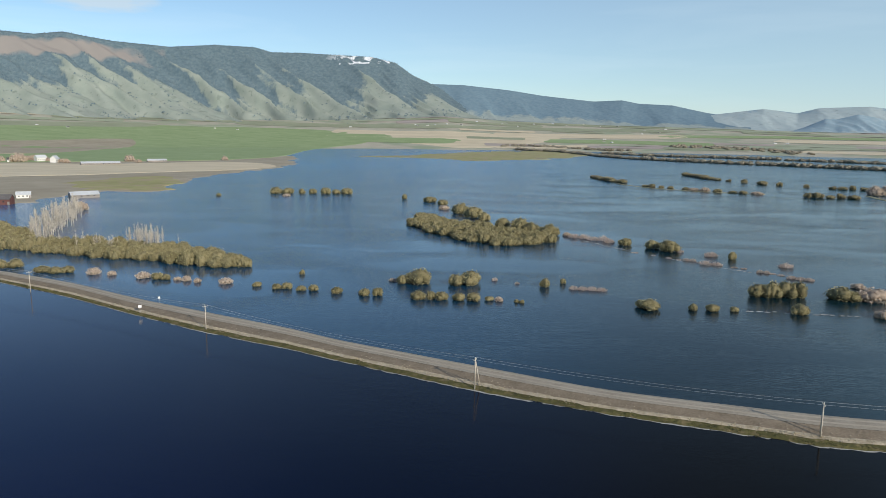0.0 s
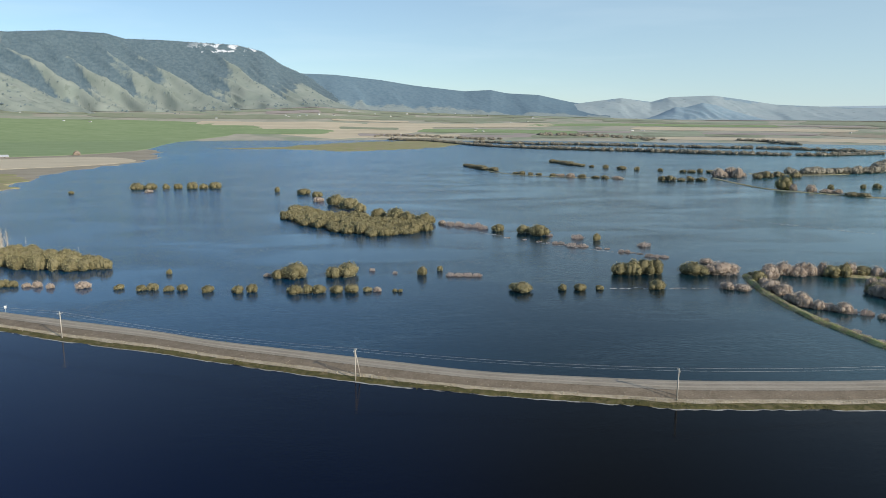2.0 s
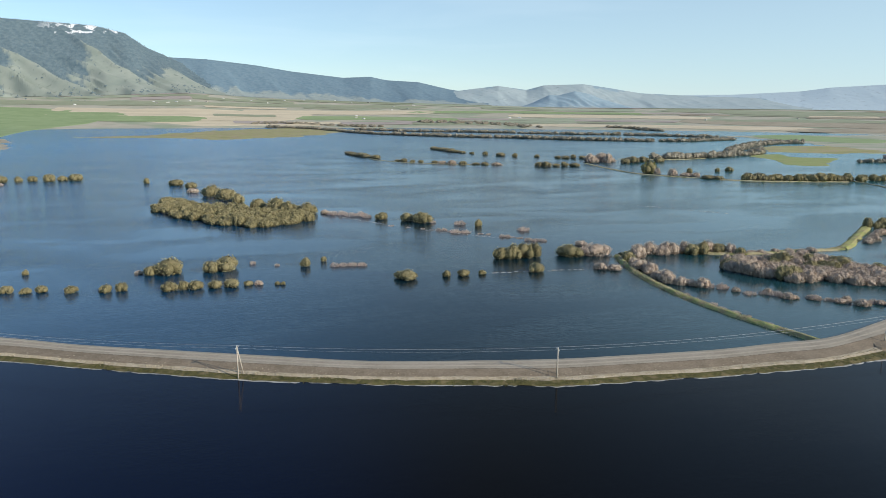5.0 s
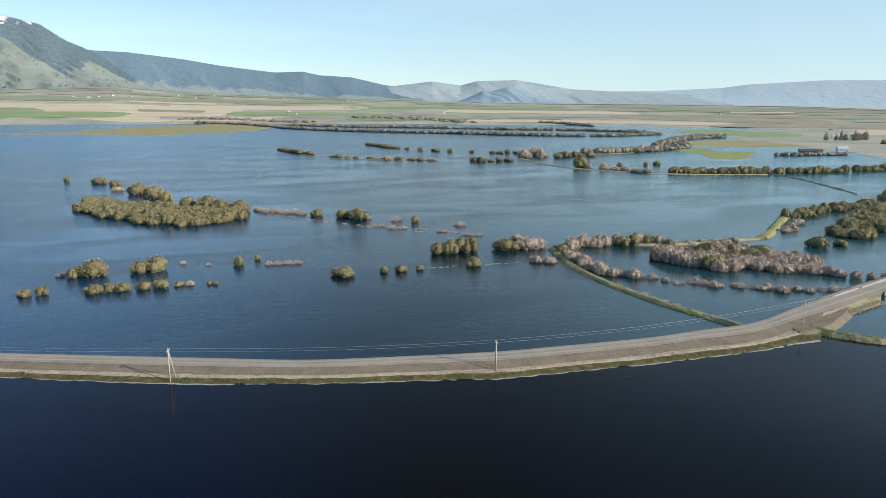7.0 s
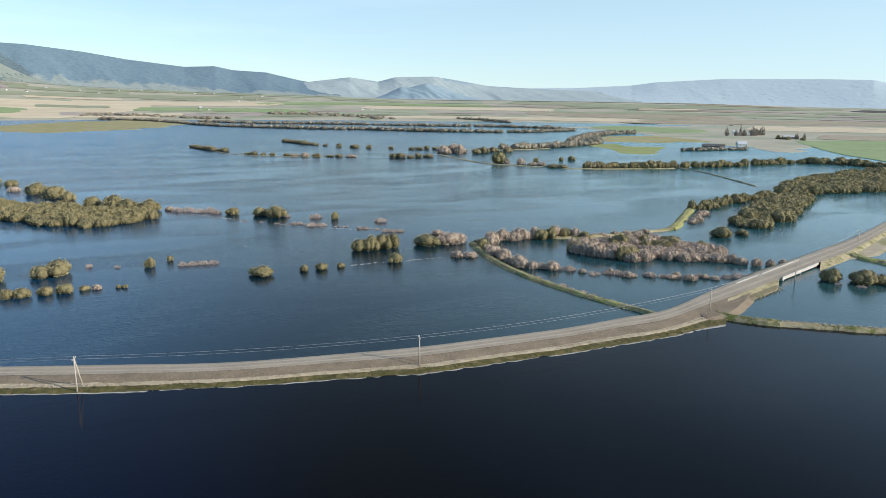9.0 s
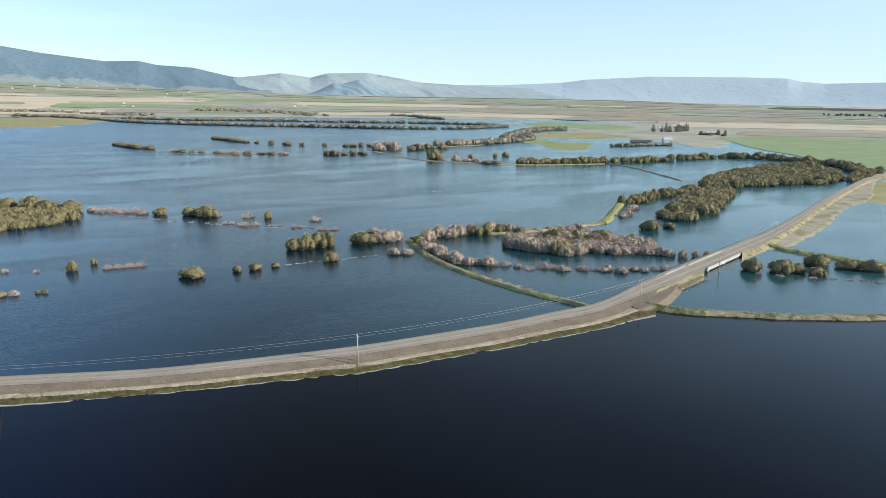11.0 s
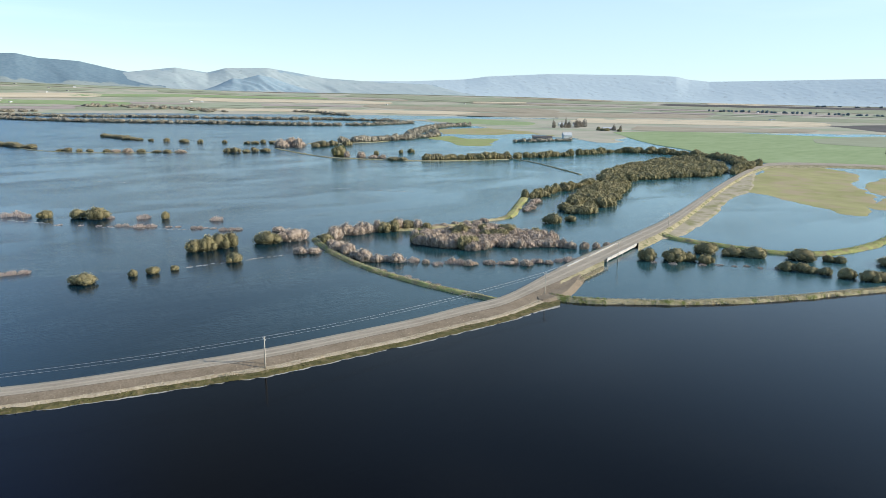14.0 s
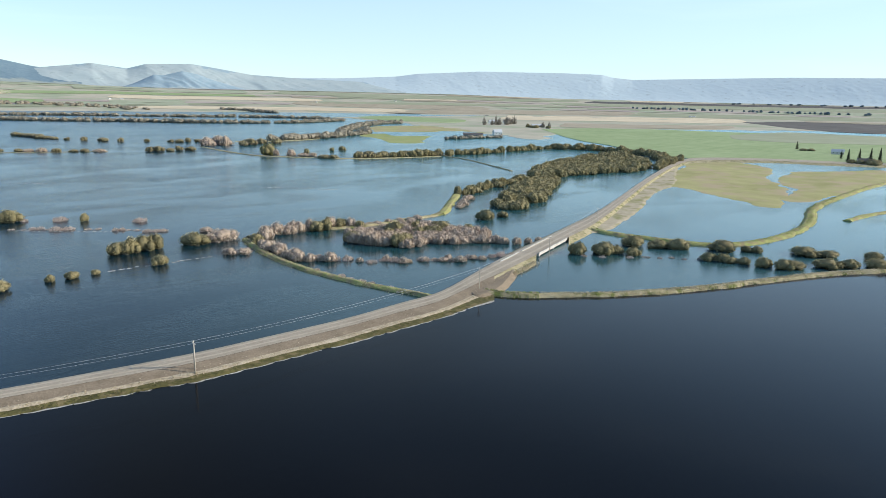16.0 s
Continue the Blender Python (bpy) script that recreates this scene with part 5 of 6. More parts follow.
# brush and groves beyond the road bridge
thicket([BRUSH_STAND] * 7 + [GROVE], [(231.0, 266.1), (230.4, 251.7), (244.7, 234.1), (265.0, 221.7), (285.8, 213.1), (295.0, 222.5), (294.5, 247.1), (288.0, 267.3), (263.4, 279.0), (246.0, 278.0)], 5.2, 8.5, 6.0, "bare reddish shrub crowded in shallow flood water")
plant(WILLOWS, [(264.7, 262.2, 13.6, 7.6), (289.8, 251.5, 12.7, 7.2), (298.9, 238.3, 7.6, 5.2)])
row([BRUSH_STAND, REED_STAND], [(190.4, 253.5), (202.9, 236.6), (219.8, 216.9), (239.9, 200.2), (264.3, 185.7)], 3.6, 5.5, 2.8, 2.5)
row([BRUSHES], [(196.5, 284.6), (192.2, 264.6), (191.6, 244.7), (200.4, 237.5)], 4.5, 7.0, 4.5, 2.0)
row([BRUSHES, BRUSHES, WILLOWS], [(199.0, 297.0), (213.0, 303.4), (231.1, 303.1), (250.7, 297.9), (263.8, 292.6)], 4.5, 8.5, 6.2, 3.0)
row([BRUSHES], [(266.8, 292.1), (284.9, 287.3), (306.7, 285.0)], 6.0, 6.0, 2.6, 2.0)
row([BRUSHES], [(285.7, 209.3), (292.4, 200.8), (302.7, 194.8)], 4.0, 6.0, 4.0, 2.0)
plant(BRUSHES, [(177.5, 280.6, 13.3, 3.3), (189.6, 311.8, 17.4, 6.6), (195.0, 337.6, 7.4, 3.2)])
plant(WILLOWS, [(175.7, 313.9, 12.4, 5.8)])
row([REED_STAND], [(183.5, 228.3), (185.7, 209.0), (187.1, 187.1)], 5.0, 4.0, 1.1, 1.5)
row([GROVE], [(406.8, 335.0), (435.8, 338.7), (478.4, 347.8), (518.1, 355.0)], 5.0, 10.0, 6.5, 3.0)
row([BRUSHES], [(358.2, 295.8), (376.5, 305.9), (395.7, 317.5)], 5.0, 7.0, 3.5, 2.0)
thicket([GROVE], [(381.0, 281.4), (369.7, 260.3), (399.1, 264.8), (458.1, 289.1), (524.2, 323.1), (546.9, 352.8), (489.6, 338.0), (439.8, 313.7)], 7.5, 13.0, 6.8, "olive green willow in a dense flooded grove")
plant(WILLOWS, [(337.3, 256.2, 11.9, 5.8), (351.6, 253.8, 7.9, 4.4)])
thicket([GROVE], [(533.3, 353.0), (619.2, 334.0), (681.0, 315.6), (780.7, 358.8), (841.9, 415.8), (818.7, 444.2), (706.5, 426.5), (610.7, 401.8)], 9.0, 15.5, 7.4, "olive green willow in a dense flooded grove")
row([GROVE], [(865.8, 548.3), (892.7, 503.2), (896.5, 451.9), (875.8, 400.4), (788.7, 335.1)], 8.0, 15.0, 9.0, 4.0)
row([GROVE], [(652.6, 571.4), (705.9, 561.8), (772.5, 556.2), (865.8, 548.3)], 9.0, 13.0, 8.0, 4.0)
row([GROVE], [(548.9, 613.0), (579.3, 598.7), (611.8, 583.1), (646.9, 575.8)], 8.5, 14.0, 9.0, 4.0)
row([GROVE], [(712.8, 317.7), (775.2, 329.1), (836.5, 341.5)], 7.0, 12.0, 8.0, 3.0)

# shrubs beyond the near dike
plant(WILLOWS, [(294.4, 166.2, 8.8, 6.8), (302.6, 156.5, 12.1, 6.3), (310.0, 149.2, 13.8, 4.0), (331.5, 155.3, 12.9, 5.4), (337.2, 144.1, 11.6, 4.8), (342.1, 135.6, 11.6, 5.4), (355.1, 117.4, 14.9, 5.3), (361.6, 105.7, 11.4, 3.5)])
plant(WILLOWS, [(328.0, 111.7, 13.4, 4.4), (331.2, 102.3, 10.6, 3.3), (333.4, 88.0, 15.5, 4.8), (341.1, 80.4, 10.4, 3.7), (373.3, 83.8, 14.0, 5.2), (377.4, 74.6, 11.1, 4.0), (352.6, 69.0, 13.0, 4.8), (360.3, 61.3, 9.4, 3.8), (386.9, 56.9, 11.0, 4.5), (370.0, 51.7, 13.1, 4.8), (397.4, 43.3, 19.1, 5.1)])
row([REEDS], [(291.6, 158.9), (310.2, 138.9), (325.4, 117.5), (333.7, 96.8)], 6.0, 4.0, 1.0, 2.0, gaps=0.4)

# drowned rows far out
row([FAR_ROWS], [(207.9, 1137), (212.6, 1093), (226.8, 1025)], 7.0, 14.0, 8.0, 3.0)
row([FAR_ROWS], [(244.2, 962), (273.4, 933)], 11.0, 13.0, 6.0, 3.0)
row([FAR_ROWS, FAR_ROWS, BRUSH_STAND], [(285.7, 919), (320.8, 888.5), (362.0, 867.0)], 12.0, 14.0, 6.0, 3.0)
row([FAR_ROWS], [(378.9, 1222), (388.6, 1185), (392.6, 1134)], 9.0, 15.0, 8.0, 3.0)
row([FAR_ROWS], [(397.1, 1117), (423.3, 1065), (452.2, 1015), (481.8, 994)], 22.0, 13.0, 7.0, 3.0)
row([FAR_ROWS], [(500.7, 963), (526.5, 956), (541.8, 939)], 11.0, 15.0, 8.0, 3.0)
row([FAR_ROWS], [(407.4, 834.9), (427.9, 829.1), (453.7, 821.9)], 10.0, 15.0, 8.5, 3.0)
row([BRUSHES], [(508.8, 878.0), (546.4, 913), (531.9, 860.7)], 9.0, 16.0, 11.0, 6.0)
row([FAR_ROWS], [(553.3, 854.8), (591.9, 877.5), (605.8, 862.3)], 9.0, 17.0, 12.0, 6.0)
plant(PALE_WILLOWS, [(496.6, 714.7, 20.6, 14.1)])
row([BRUSHES], [(497.1, 699.2), (508.0, 681.2), (518.5, 663.7)], 9.0, 13.0, 7.0, 8.0)
row([FAR_ROWS], [(521.2, 635.5), (528.0, 626.9)], 9.0, 14.0, 8.0, 3.0)
plant(WILLOWS, [(586.9, 704.7, 7.0, 5.8), (607.0, 707.2, 11.4, 6.6), (538.9, 694.8, 8.2, 7.0)])
row([FAR_ROWS], [(551.2, 613.6), (580.3, 598.7), (617.0, 587.8), (650.9, 577.8)], 8.5, 15.0, 9.5, 4.0)
for crowd in (BARE_STAND, ISLAND, BANK, GROVE, FAR_ROWS, BRUSH_STAND, REED_STAND):
    crowd.done()
far_wood("tree_line", [(644.7, 911), (722.0, 916), (796.7, 937), (893.2, 1037), (1053, 1174), (1197, 1260), (1276, 1268)], 7.0, 17.0, 10.0, FAR_LEAVES, "line of olive trees along a far dike", 6.0, 3, depth=2)
far_wood("tree_line", [(816.0, 946), (873.7, 961), (983, 1068)], 7.0, 17.0, 9.0, FAR_LEAVES, "line of olive trees along a far dike", 6.0, 4)
far_wood("tree_line", [(180.3, 2664), (319.3, 2471), (423.7, 2016), (588.0, 1775), (754.3, 1631), (851.2, 1511), (1025, 1411), (1247, 1454)], 9.0, 20.0, 8.5, FAR_LEAVES, "long dark line of trees across the flood", 7.0, 5, 0.08, 2)
far_wood("tree_line", [(461.2, 2383), (606.3, 2181), (769.9, 2096), (909, 1968), (1039, 1847), (1151, 1779), (1297, 1585)], 10.0, 22.0, 8.0, FAR_LEAVES, "long dark line of trees across the flood", 8.0, 6, 0.15, 2)
far_wood("tree_line", [(1429, 2370), (1475, 2285), (1481, 2079)], 11.0, 24.0, 10.0, FAR_LEAVES, "far line of trees in the flood", 8.0, 7)
far_wood("tree_line", [(829.6, 2811), (975, 2726), (1102, 2608), (1152, 2472)], 12.0, 24.0, 10.0, FAR_LEAVES, "far dark wood on the plain", 40.0, 8, 0.1, 2)
far_wood("tree_line", [(126.2, 2779), (275.3, 2801), (433.5, 2691), (592.0, 2612)], 12.0, 22.0, 8.0, FAR_LEAVES, "far brown wood at the flood's edge", 20.0, 9, 0.1, 2)
far_wood("tree_line", [(2949, 1452), (3051, 1158), (3110, 831.3), (3163, 557.8)], 16.0, 16.0, 11.0, FOREST, "far row of trees on the plain", 6.0, 11, 0.25)
far_wood("tree_line", [(899.7, 779.7), (946, 767.4), (1020, 755.8)], 8.0, 14.0, 6.0, FAR_LEAVES, "olive shrubs by a flooded farm", 4.0, 12)
far_wood("tree_line", [(3638, 1271), (3721, 1001), (3805, 613.3)], 40.0, 22.0, 9.0, FOREST, "far row of trees on the plain", 30.0, 13, 0.3)

# ---- poles and wires ----
POLE_SPOTS = [(-242.6, 311.8), (-194.7, 294.9)] + [(-94.5, 242.9), (5.1, 190.3), (90.7, 162.8), (207.5, 158.5)] + [(279.3, 172.8), (375.5, 200.7)]
POLE_HEIGHT, POLE_FOOT = 8.7, 0.95


def utility_pole(x, y, turn, strut):
    root = new("utility_pole")
    tagged(root, "weathered wooden utility pole " + ("with a slanting brace pole" if strut else "with a short crossarm"), "utility pole", "power line poles")
    root.matrix_basis = pose(x, y, POLE_FOOT, 0, 0, math.degrees(turn))
    v, f = [], []
    tube(v, f, (0, 0, -1.2), (0, 0, POLE_HEIGHT), 0.20, 0.14, 10)
    part("pole", mesh_of("pole", v, f, POLE_WOOD, True), root)
    v, f = [], []
    box(v, f, -0.07, 0.07, -1.15, 1.15, POLE_HEIGHT - 0.55, POLE_HEIGHT - 0.40)
    part("crossarm", mesh_of("crossarm", v, f, POLE_WOOD), root)
    for y0, z0 in ((-1.05, POLE_HEIGHT - 0.4), (0.0, POLE_HEIGHT), (1.05, POLE_HEIGHT - 0.4)):
        v, f = [], []
        tube(v, f, (0, y0, z0), (0, y0, z0 + 0.12), 0.05, 0.09, 8)
        tube(v, f, (0, y0, z0 + 0.12), (0, y0, z0 + 0.25), 0.09, 0.05, 8)
        part("insulator", mesh_of("insulator", v, f, PORCELAIN), root, "pale porcelain insulator")
    if strut:
        v, f = [], []
        tube(v, f, (0.6, 2.4, -0.6), (0.05, 0.2, POLE_HEIGHT - 0.7), 0.17, 0.12, 10)
        part("brace", mesh_of("brace", v, f, POLE_WOOD, True), root, "slanting brace pole")
    return root


turns = []
for i, p in enumerate(POLE_SPOTS):
    a, b = POLE_SPOTS[max(0, i - 1)], POLE_SPOTS[min(len(POLE_SPOTS) - 1, i + 1)]
    turns.append(math.atan2(b[1] - a[1], b[0] - a[0]))
    utility_pole(p[0], p[1], turns[-1], i in (3, 4))


def wire_run(side, drop):
    verts, faces = [], []
    for i in range(len(POLE_SPOTS) - 1):
        ends = []
        for p, t in ((POLE_SPOTS[i], turns[i]), (POLE_SPOTS[i + 1], turns[i + 1])):
            ends.append(Vector((p[0] - side * math.sin(t), p[1] + side * math.cos(t), POLE_FOOT + POLE_HEIGHT - drop + 0.25)))
        sag = 0.00012 * (ends[1] - ends[0]).length ** 2
        pts = [ends[0].lerp(ends[1], k / 14) - Vector((0, 0, 4 * sag * (k / 14) * (1 - k / 14))) for k in range(15)]
        for k in range(14):
            tube(verts, faces, pts[k], pts[k + 1], 0.026, 0.026, 4)
    return tagged(new("power_wire", mesh_of("power_wire", verts, faces, WIRE)), "thin pale power wire strung between wooden poles", "power wire", "power wires")


for side, drop in ((-1.05, 0.4), (0.0, 0.0), (1.05, 0.4)):
    wire_run(side, drop)


def road_sign(x, y, turn, height, wide, high, label):
    root = tagged(new("road_sign"), label, "road sign", "road signs")
    root.matrix_basis = pose(x, y, 1.4, 0, 0, turn)
    v, f = [], []
    box(v, f, -0.05, 0.05, -0.04, 0.04, -0.6, height)
    part("post", mesh_of("post", v, f, STEEL), root, "steel post")
    v, f = [], []
    box(v, f, -wide / 2, wide / 2, -0.07, -0.045, height - high, height)
    part("panel", mesh_of("panel", v, f, SIGN_WHITE), root, "white sheet panel")


SIGN_SPOTS = [(-129.2, 263.3), (-126.8, 275.4)]
road_sign(*SIGN_SPOTS[0], 25, 2.3, 1.3, 1.1, "white road sign on a low post")
road_sign(*SIGN_SPOTS[1], 25, 2.9, 0.9, 1.1, "white road sign on a steel post")


# ---- bridge ----
def bridge():
    a, b, c, d = [(270.6, 183.4), (323.3, 198.0), (275.4, 175.7), (313.6, 184.6)]
    root = tagged(new("bridge"), "low concrete road bridge with pale side rails", "bridge")
    near0, near1 = Vector((*c, 0)), Vector((*d, 0))
    far0, far1 = Vector((*a, 0)), Vector((*b, 0))
    along = (near1 - near0).normalized()
    side = Vector((along.y, -along.x, 0))
    turn = math.degrees(math.atan2(along.y, along.x))
    length = (near1 - near0).length
    root.matrix_basis = pose(near0.x, near0.y, 0, 0, 0, turn)
    wide = abs((far0 - near0).dot(side))
    v, f = [], []
    box(v, f, -1.0, length + 1.0, 0.05, wide, 0.5, 1.6)
    part("deck", mesh_of("deck", v, f, CONCRETE), root, "concrete deck slab")
    for y0, high in ((-0.3, 2.2), (wide - 0.05, 2.1)):
        v, f = [], []
        box(v, f, -1.5, length + 1.5, y0, y0 + 0.3, 1.0, high)
        part("parapet", mesh_of("parapet", v, f, CONCRETE), root, "pale concrete side rail")
        for i in range(9):
            v, f = [], []
            x = -1.2 + (length + 2.1) * i / 8
            box(v, f, x, x + 0.35, y0 - 0.06, y0 + 0.36, 1.15, high + 0.12)
            part("rail_post", mesh_of("rail_post", v, f, CONCRETE), root)
    for x in (0.0, length * 0.5, length - 0.8):
        v, f = [], []
        box(v, f, x, x + 0.8, 0.0, wide, -2.0, 0.8)
        part("pier", mesh_of("pier", v, f, CONCRETE), root, "concrete pier")
    # steel guard rail leading to the bridge
    start = far0 - along * 24
    rail = tagged(new("guard_rail"), "galvanised steel guard rail beside the road", "guard rail")
    rail.matrix_basis = pose(start.x, start.y, 1.5, 0, 0, turn)
    v, f = [], []
    box(v, f, 0, 22, -0.05, 0.03, 0.45, 0.78)
    part("beam", mesh_of("beam", v, f, STEEL), rail)
    for i in range(8):
        v, f = [], []
        box(v, f, 0.3 + 3 * i, 0.45 + 3 * i, 0.03, 0.18, -0.5, 0.8)
        part("rail_post", mesh_of("rail_post", v, f, STEEL), rail)


bridge()


# ---- farm buildings ----
def building(name, x, y, turn, length, width, wall_h, roof_h, wall, roof, label, windows=3, door=True):
    root = tagged(new(name), label, "building")
    root.matrix_basis = pose(x, y, ground_height(x, y) + 0.4, 0, 0, turn)
    l, w = length / 2, width / 2
    v = [(-l, -w, -1), (l, -w, -1), (l, w, -1), (-l, w, -1), (-l, -w, wall_h), (l, -w, wall_h), (l, w, wall_h), (-l, w, wall_h), (-l, 0, wall_h + roof_h - 0.12), (l, 0, wall_h + roof_h - 0.12)]
    f = [(0, 1, 5, 4), (1, 2, 6, 9, 5), (2, 3, 7, 6), (3, 0, 4, 8, 7)]
    part("wall", mesh_of("wall", v, f, wall), root)
    o, e = 0.5, 0.5
    drop = roof_h * o / w
    v = []
    for dz in (0.0, 0.2):
        v += [(-l - e, -w - o, wall_h - drop + dz), (l + e, -w - o, wall_h - drop + dz), (l + e, 0, wall_h + roof_h + dz), (-l - e, 0, wall_h + roof_h + dz), (l + e, w + o, wall_h - drop + dz), (-l - e, w + o, wall_h - drop + dz)]
    f = [(6, 7, 8, 9), (9, 8, 10, 11), (1, 0, 3, 2), (2, 3, 5, 4), (0, 1, 7, 6), (4, 5, 11, 10), (1, 2, 8, 7), (2, 4, 10, 8), (0, 6, 9, 3), (3, 9, 11, 5)]
    part("roof", mesh_of("roof", v, f, roof), root)
    for i in range(windows):
        v, f = [], []
        cx = -l + length * (i + 0.7) / (windows + 0.6)
        box(v, f, cx - 0.6, cx + 0.6, -w - 0.06, -w + 0.04, wall_h * 0.4, wall_h * 0.4 + 1.2)
        part("window", mesh_of("window", v, f, PANE), root, "dark window pane")
    if door:
        v, f = [], []
        box(v, f, l * 0.72, l * 0.72 + min(2.4, l * 0.25), -w - 0.07, -w + 0.04, -0.2, min(2.6, wall_h * 0.8))
        part("door", mesh_of("door", v, f, GREY_WALL), root, "grey boarded door")
    return root


def at_spots(spots):
    for s in spots:
        yield s


LEFT_FARM = [(-399.8, 703.8), (-704.8, 1304), (-654.9, 1436), (-879.1, 1394), (-828.4, 1360), (-437.2, 631.6), (-454.9, 688.9), (-917, 1358), (-932, 1283)]
building("barn", *LEFT_FARM[0], 42, 27, 13, 3.2, 3.0, GREY_WALL, METAL_ROOF, "flooded barn with a pale metal roof", 4)
building("shed", *LEFT_FARM[1], 36, 68, 14, 3.2, 3.0, GREY_WALL, METAL_ROOF, "long low shed with a pale metal roof", 6)
building("shed", *LEFT_FARM[2], 34, 38, 13, 3.2, 3.0, GREY_WALL, METAL_ROOF, "low shed with a pale metal roof", 4)
building("farmhouse", *LEFT_FARM[3], 60, 20, 12, 8.0, 5.0, WHITE_WALL, METAL_ROOF, "white boarded farmhouse with a pale roof", 4)
building("farmhouse", *LEFT_FARM[4], 100, 18, 11, 8.0, 5.5, WHITE_WALL, METAL_ROOF, "tall white boarded farmhouse", 3)
building("barn", *LEFT_FARM[5], 10, 16, 10, 5.0, 4.0, RED_WALL, DARK_ROOF, "dark red boarded barn", 2)
building("cottage", *LEFT_FARM[6], 32, 13, 8, 3.6, 2.8, WHITE_WALL, METAL_ROOF, "small white cottage on the shore", 3)
building("farmhouse", *LEFT_FARM[7], 40, 14, 10, 5.0, 3.5, WHITE_WALL, DARK_ROOF, "white farmhouse among bare trees", 3)
row([BRUSHES], [(-964, 1343), (-935, 1403), (-919, 1435), (-793.8, 1346)], 13.0, 14.0, 11.0, 8.0, "bare brown tree by the farmhouses")
plant(BRUSHES, [(-905, 1361, 29.6, 23.4), (-716.7, 1444, 24.0, 17.3), (-550.9, 1551, 12.8, 11.9), (-679.1, 1404, 14.0, 8.4)])
RIGHT_FARM = [(1012, 812.1), (1090, 814.5), (1531, 1161), (1578, 1146), (1451, 966), (978, 809.9)]
building("barn", *RIGHT_FARM[0], -50, 36, 12, 3.0, 3.0, GREY_WALL, DARK_ROOF, "long dark farm shed near the flood", 5)
building("barn", *RIGHT_FARM[1], -35, 16, 12, 5.0, 5.0, WHITE_WALL, METAL_ROOF, "small white barn in the meadow", 2)
building("farmhouse", *RIGHT_FARM[2], -40, 24, 12, 5.0, 4.0, WHITE_WALL, METAL_ROOF, "white farmhouse behind poplars", 4)
building("farmhouse", *RIGHT_FARM[3], -40, 26, 12, 5.0, 4.0, WHITE_WALL, DARK_ROOF, "farmhouse behind a row of poplars", 4)
building("shed", *RIGHT_FARM[4], -45, 24, 12, 4.0, 3.0, GREY_WALL, METAL_ROOF, "grey shed beside the farm track", 3)
row([POPLARS], [(1425, 1106), (1442, 1100), (1464, 1093), (1486, 1086), (1535, 1099)], 11.0, 11.0, 25.0, 6.0)
row([POPLARS], [(1440, 946), (1444, 921)], 12.0, 10.0, 20.0, 6.0)
row([WILLOWS], [(1428, 974), (1404, 935), (1414, 909)], 14.0, 16.0, 8.0, 5.0, "olive green shrub by the farm track")
plant(CONIFERS, [(1186, 301.3, 9.7, 12.8), (991, 191.0, 11.3, 17.5), (1023, 184.6, 10.1, 14.9), (1016, 170.9, 11.4, 17.6), (1008, 159.5, 11.2, 20.3), (1001, 147.0, 12.5, 17.1), (998, 132.0, 12.3, 18.3), (1042, 209.3, 7.5, 12.3)])
plant(WILLOWS, [(1160, 280.2, 20.6, 5.3), (963, 177.9, 20.6, 7.1), (965, 158.7, 20.3, 8.4)], label="olive green shrub beside the farm")
EAST_FARM = [(1126, 231.5), (974, 169.2), (975, 134.3)]
building("farmhouse", *EAST_FARM[0], -80, 16, 10, 4.0, 3.2, WHITE_WALL, METAL_ROOF, "white farmhouse beside conifers", 3)
building("farmhouse", *EAST_FARM[1], -70, 16, 10, 4.0, 3.2, WHITE_WALL, DARK_ROOF, "farmhouse among dark conifers", 3)
FAR_HOUSES = [(581.2, 3027), (605.0, 2974), (831.5, 3391), (927, 3445), (1309, 2915), (1264, 2926), (-258.1, 3509), (-206.0, 3520), (-115.0, 3584), (-39.7, 3574), (39.5, 3750), (173.8, 3714), (251.1, 3642), (345.8, 3771), (453.5, 3822), (519.3, 3763), (621.9, 3845), (694.7, 3739), (788.4, 3749), (1008, 3630)] + [(-1837, 2906), (-1706, 2911), (-1477, 3499), (-1195, 3241), (-1086, 3237), (-593.6, 3472), (-274.6, 3552), (-215.0, 3520), (-173.1, 3538), (599.8, 3110), (882.8, 3564)] + [(2619, 1052), (2631, 1044), (2028, 1568), (2996, 1262), (1988, 2500), (2361, 2377)]
for i, (x, y) in enumerate(FAR_HOUSES):
    building("far_house", x, y, 37 * i, 11, 7, 2.6, 1.8, WHITE_WALL, METAL_ROOF if i % 3 else DARK_ROOF, "far white house on the plain", 2, False)
row([POPLARS], [(1245, 2869), (1315, 2855)], 24.0, 12.0, 20.0, 6.0)

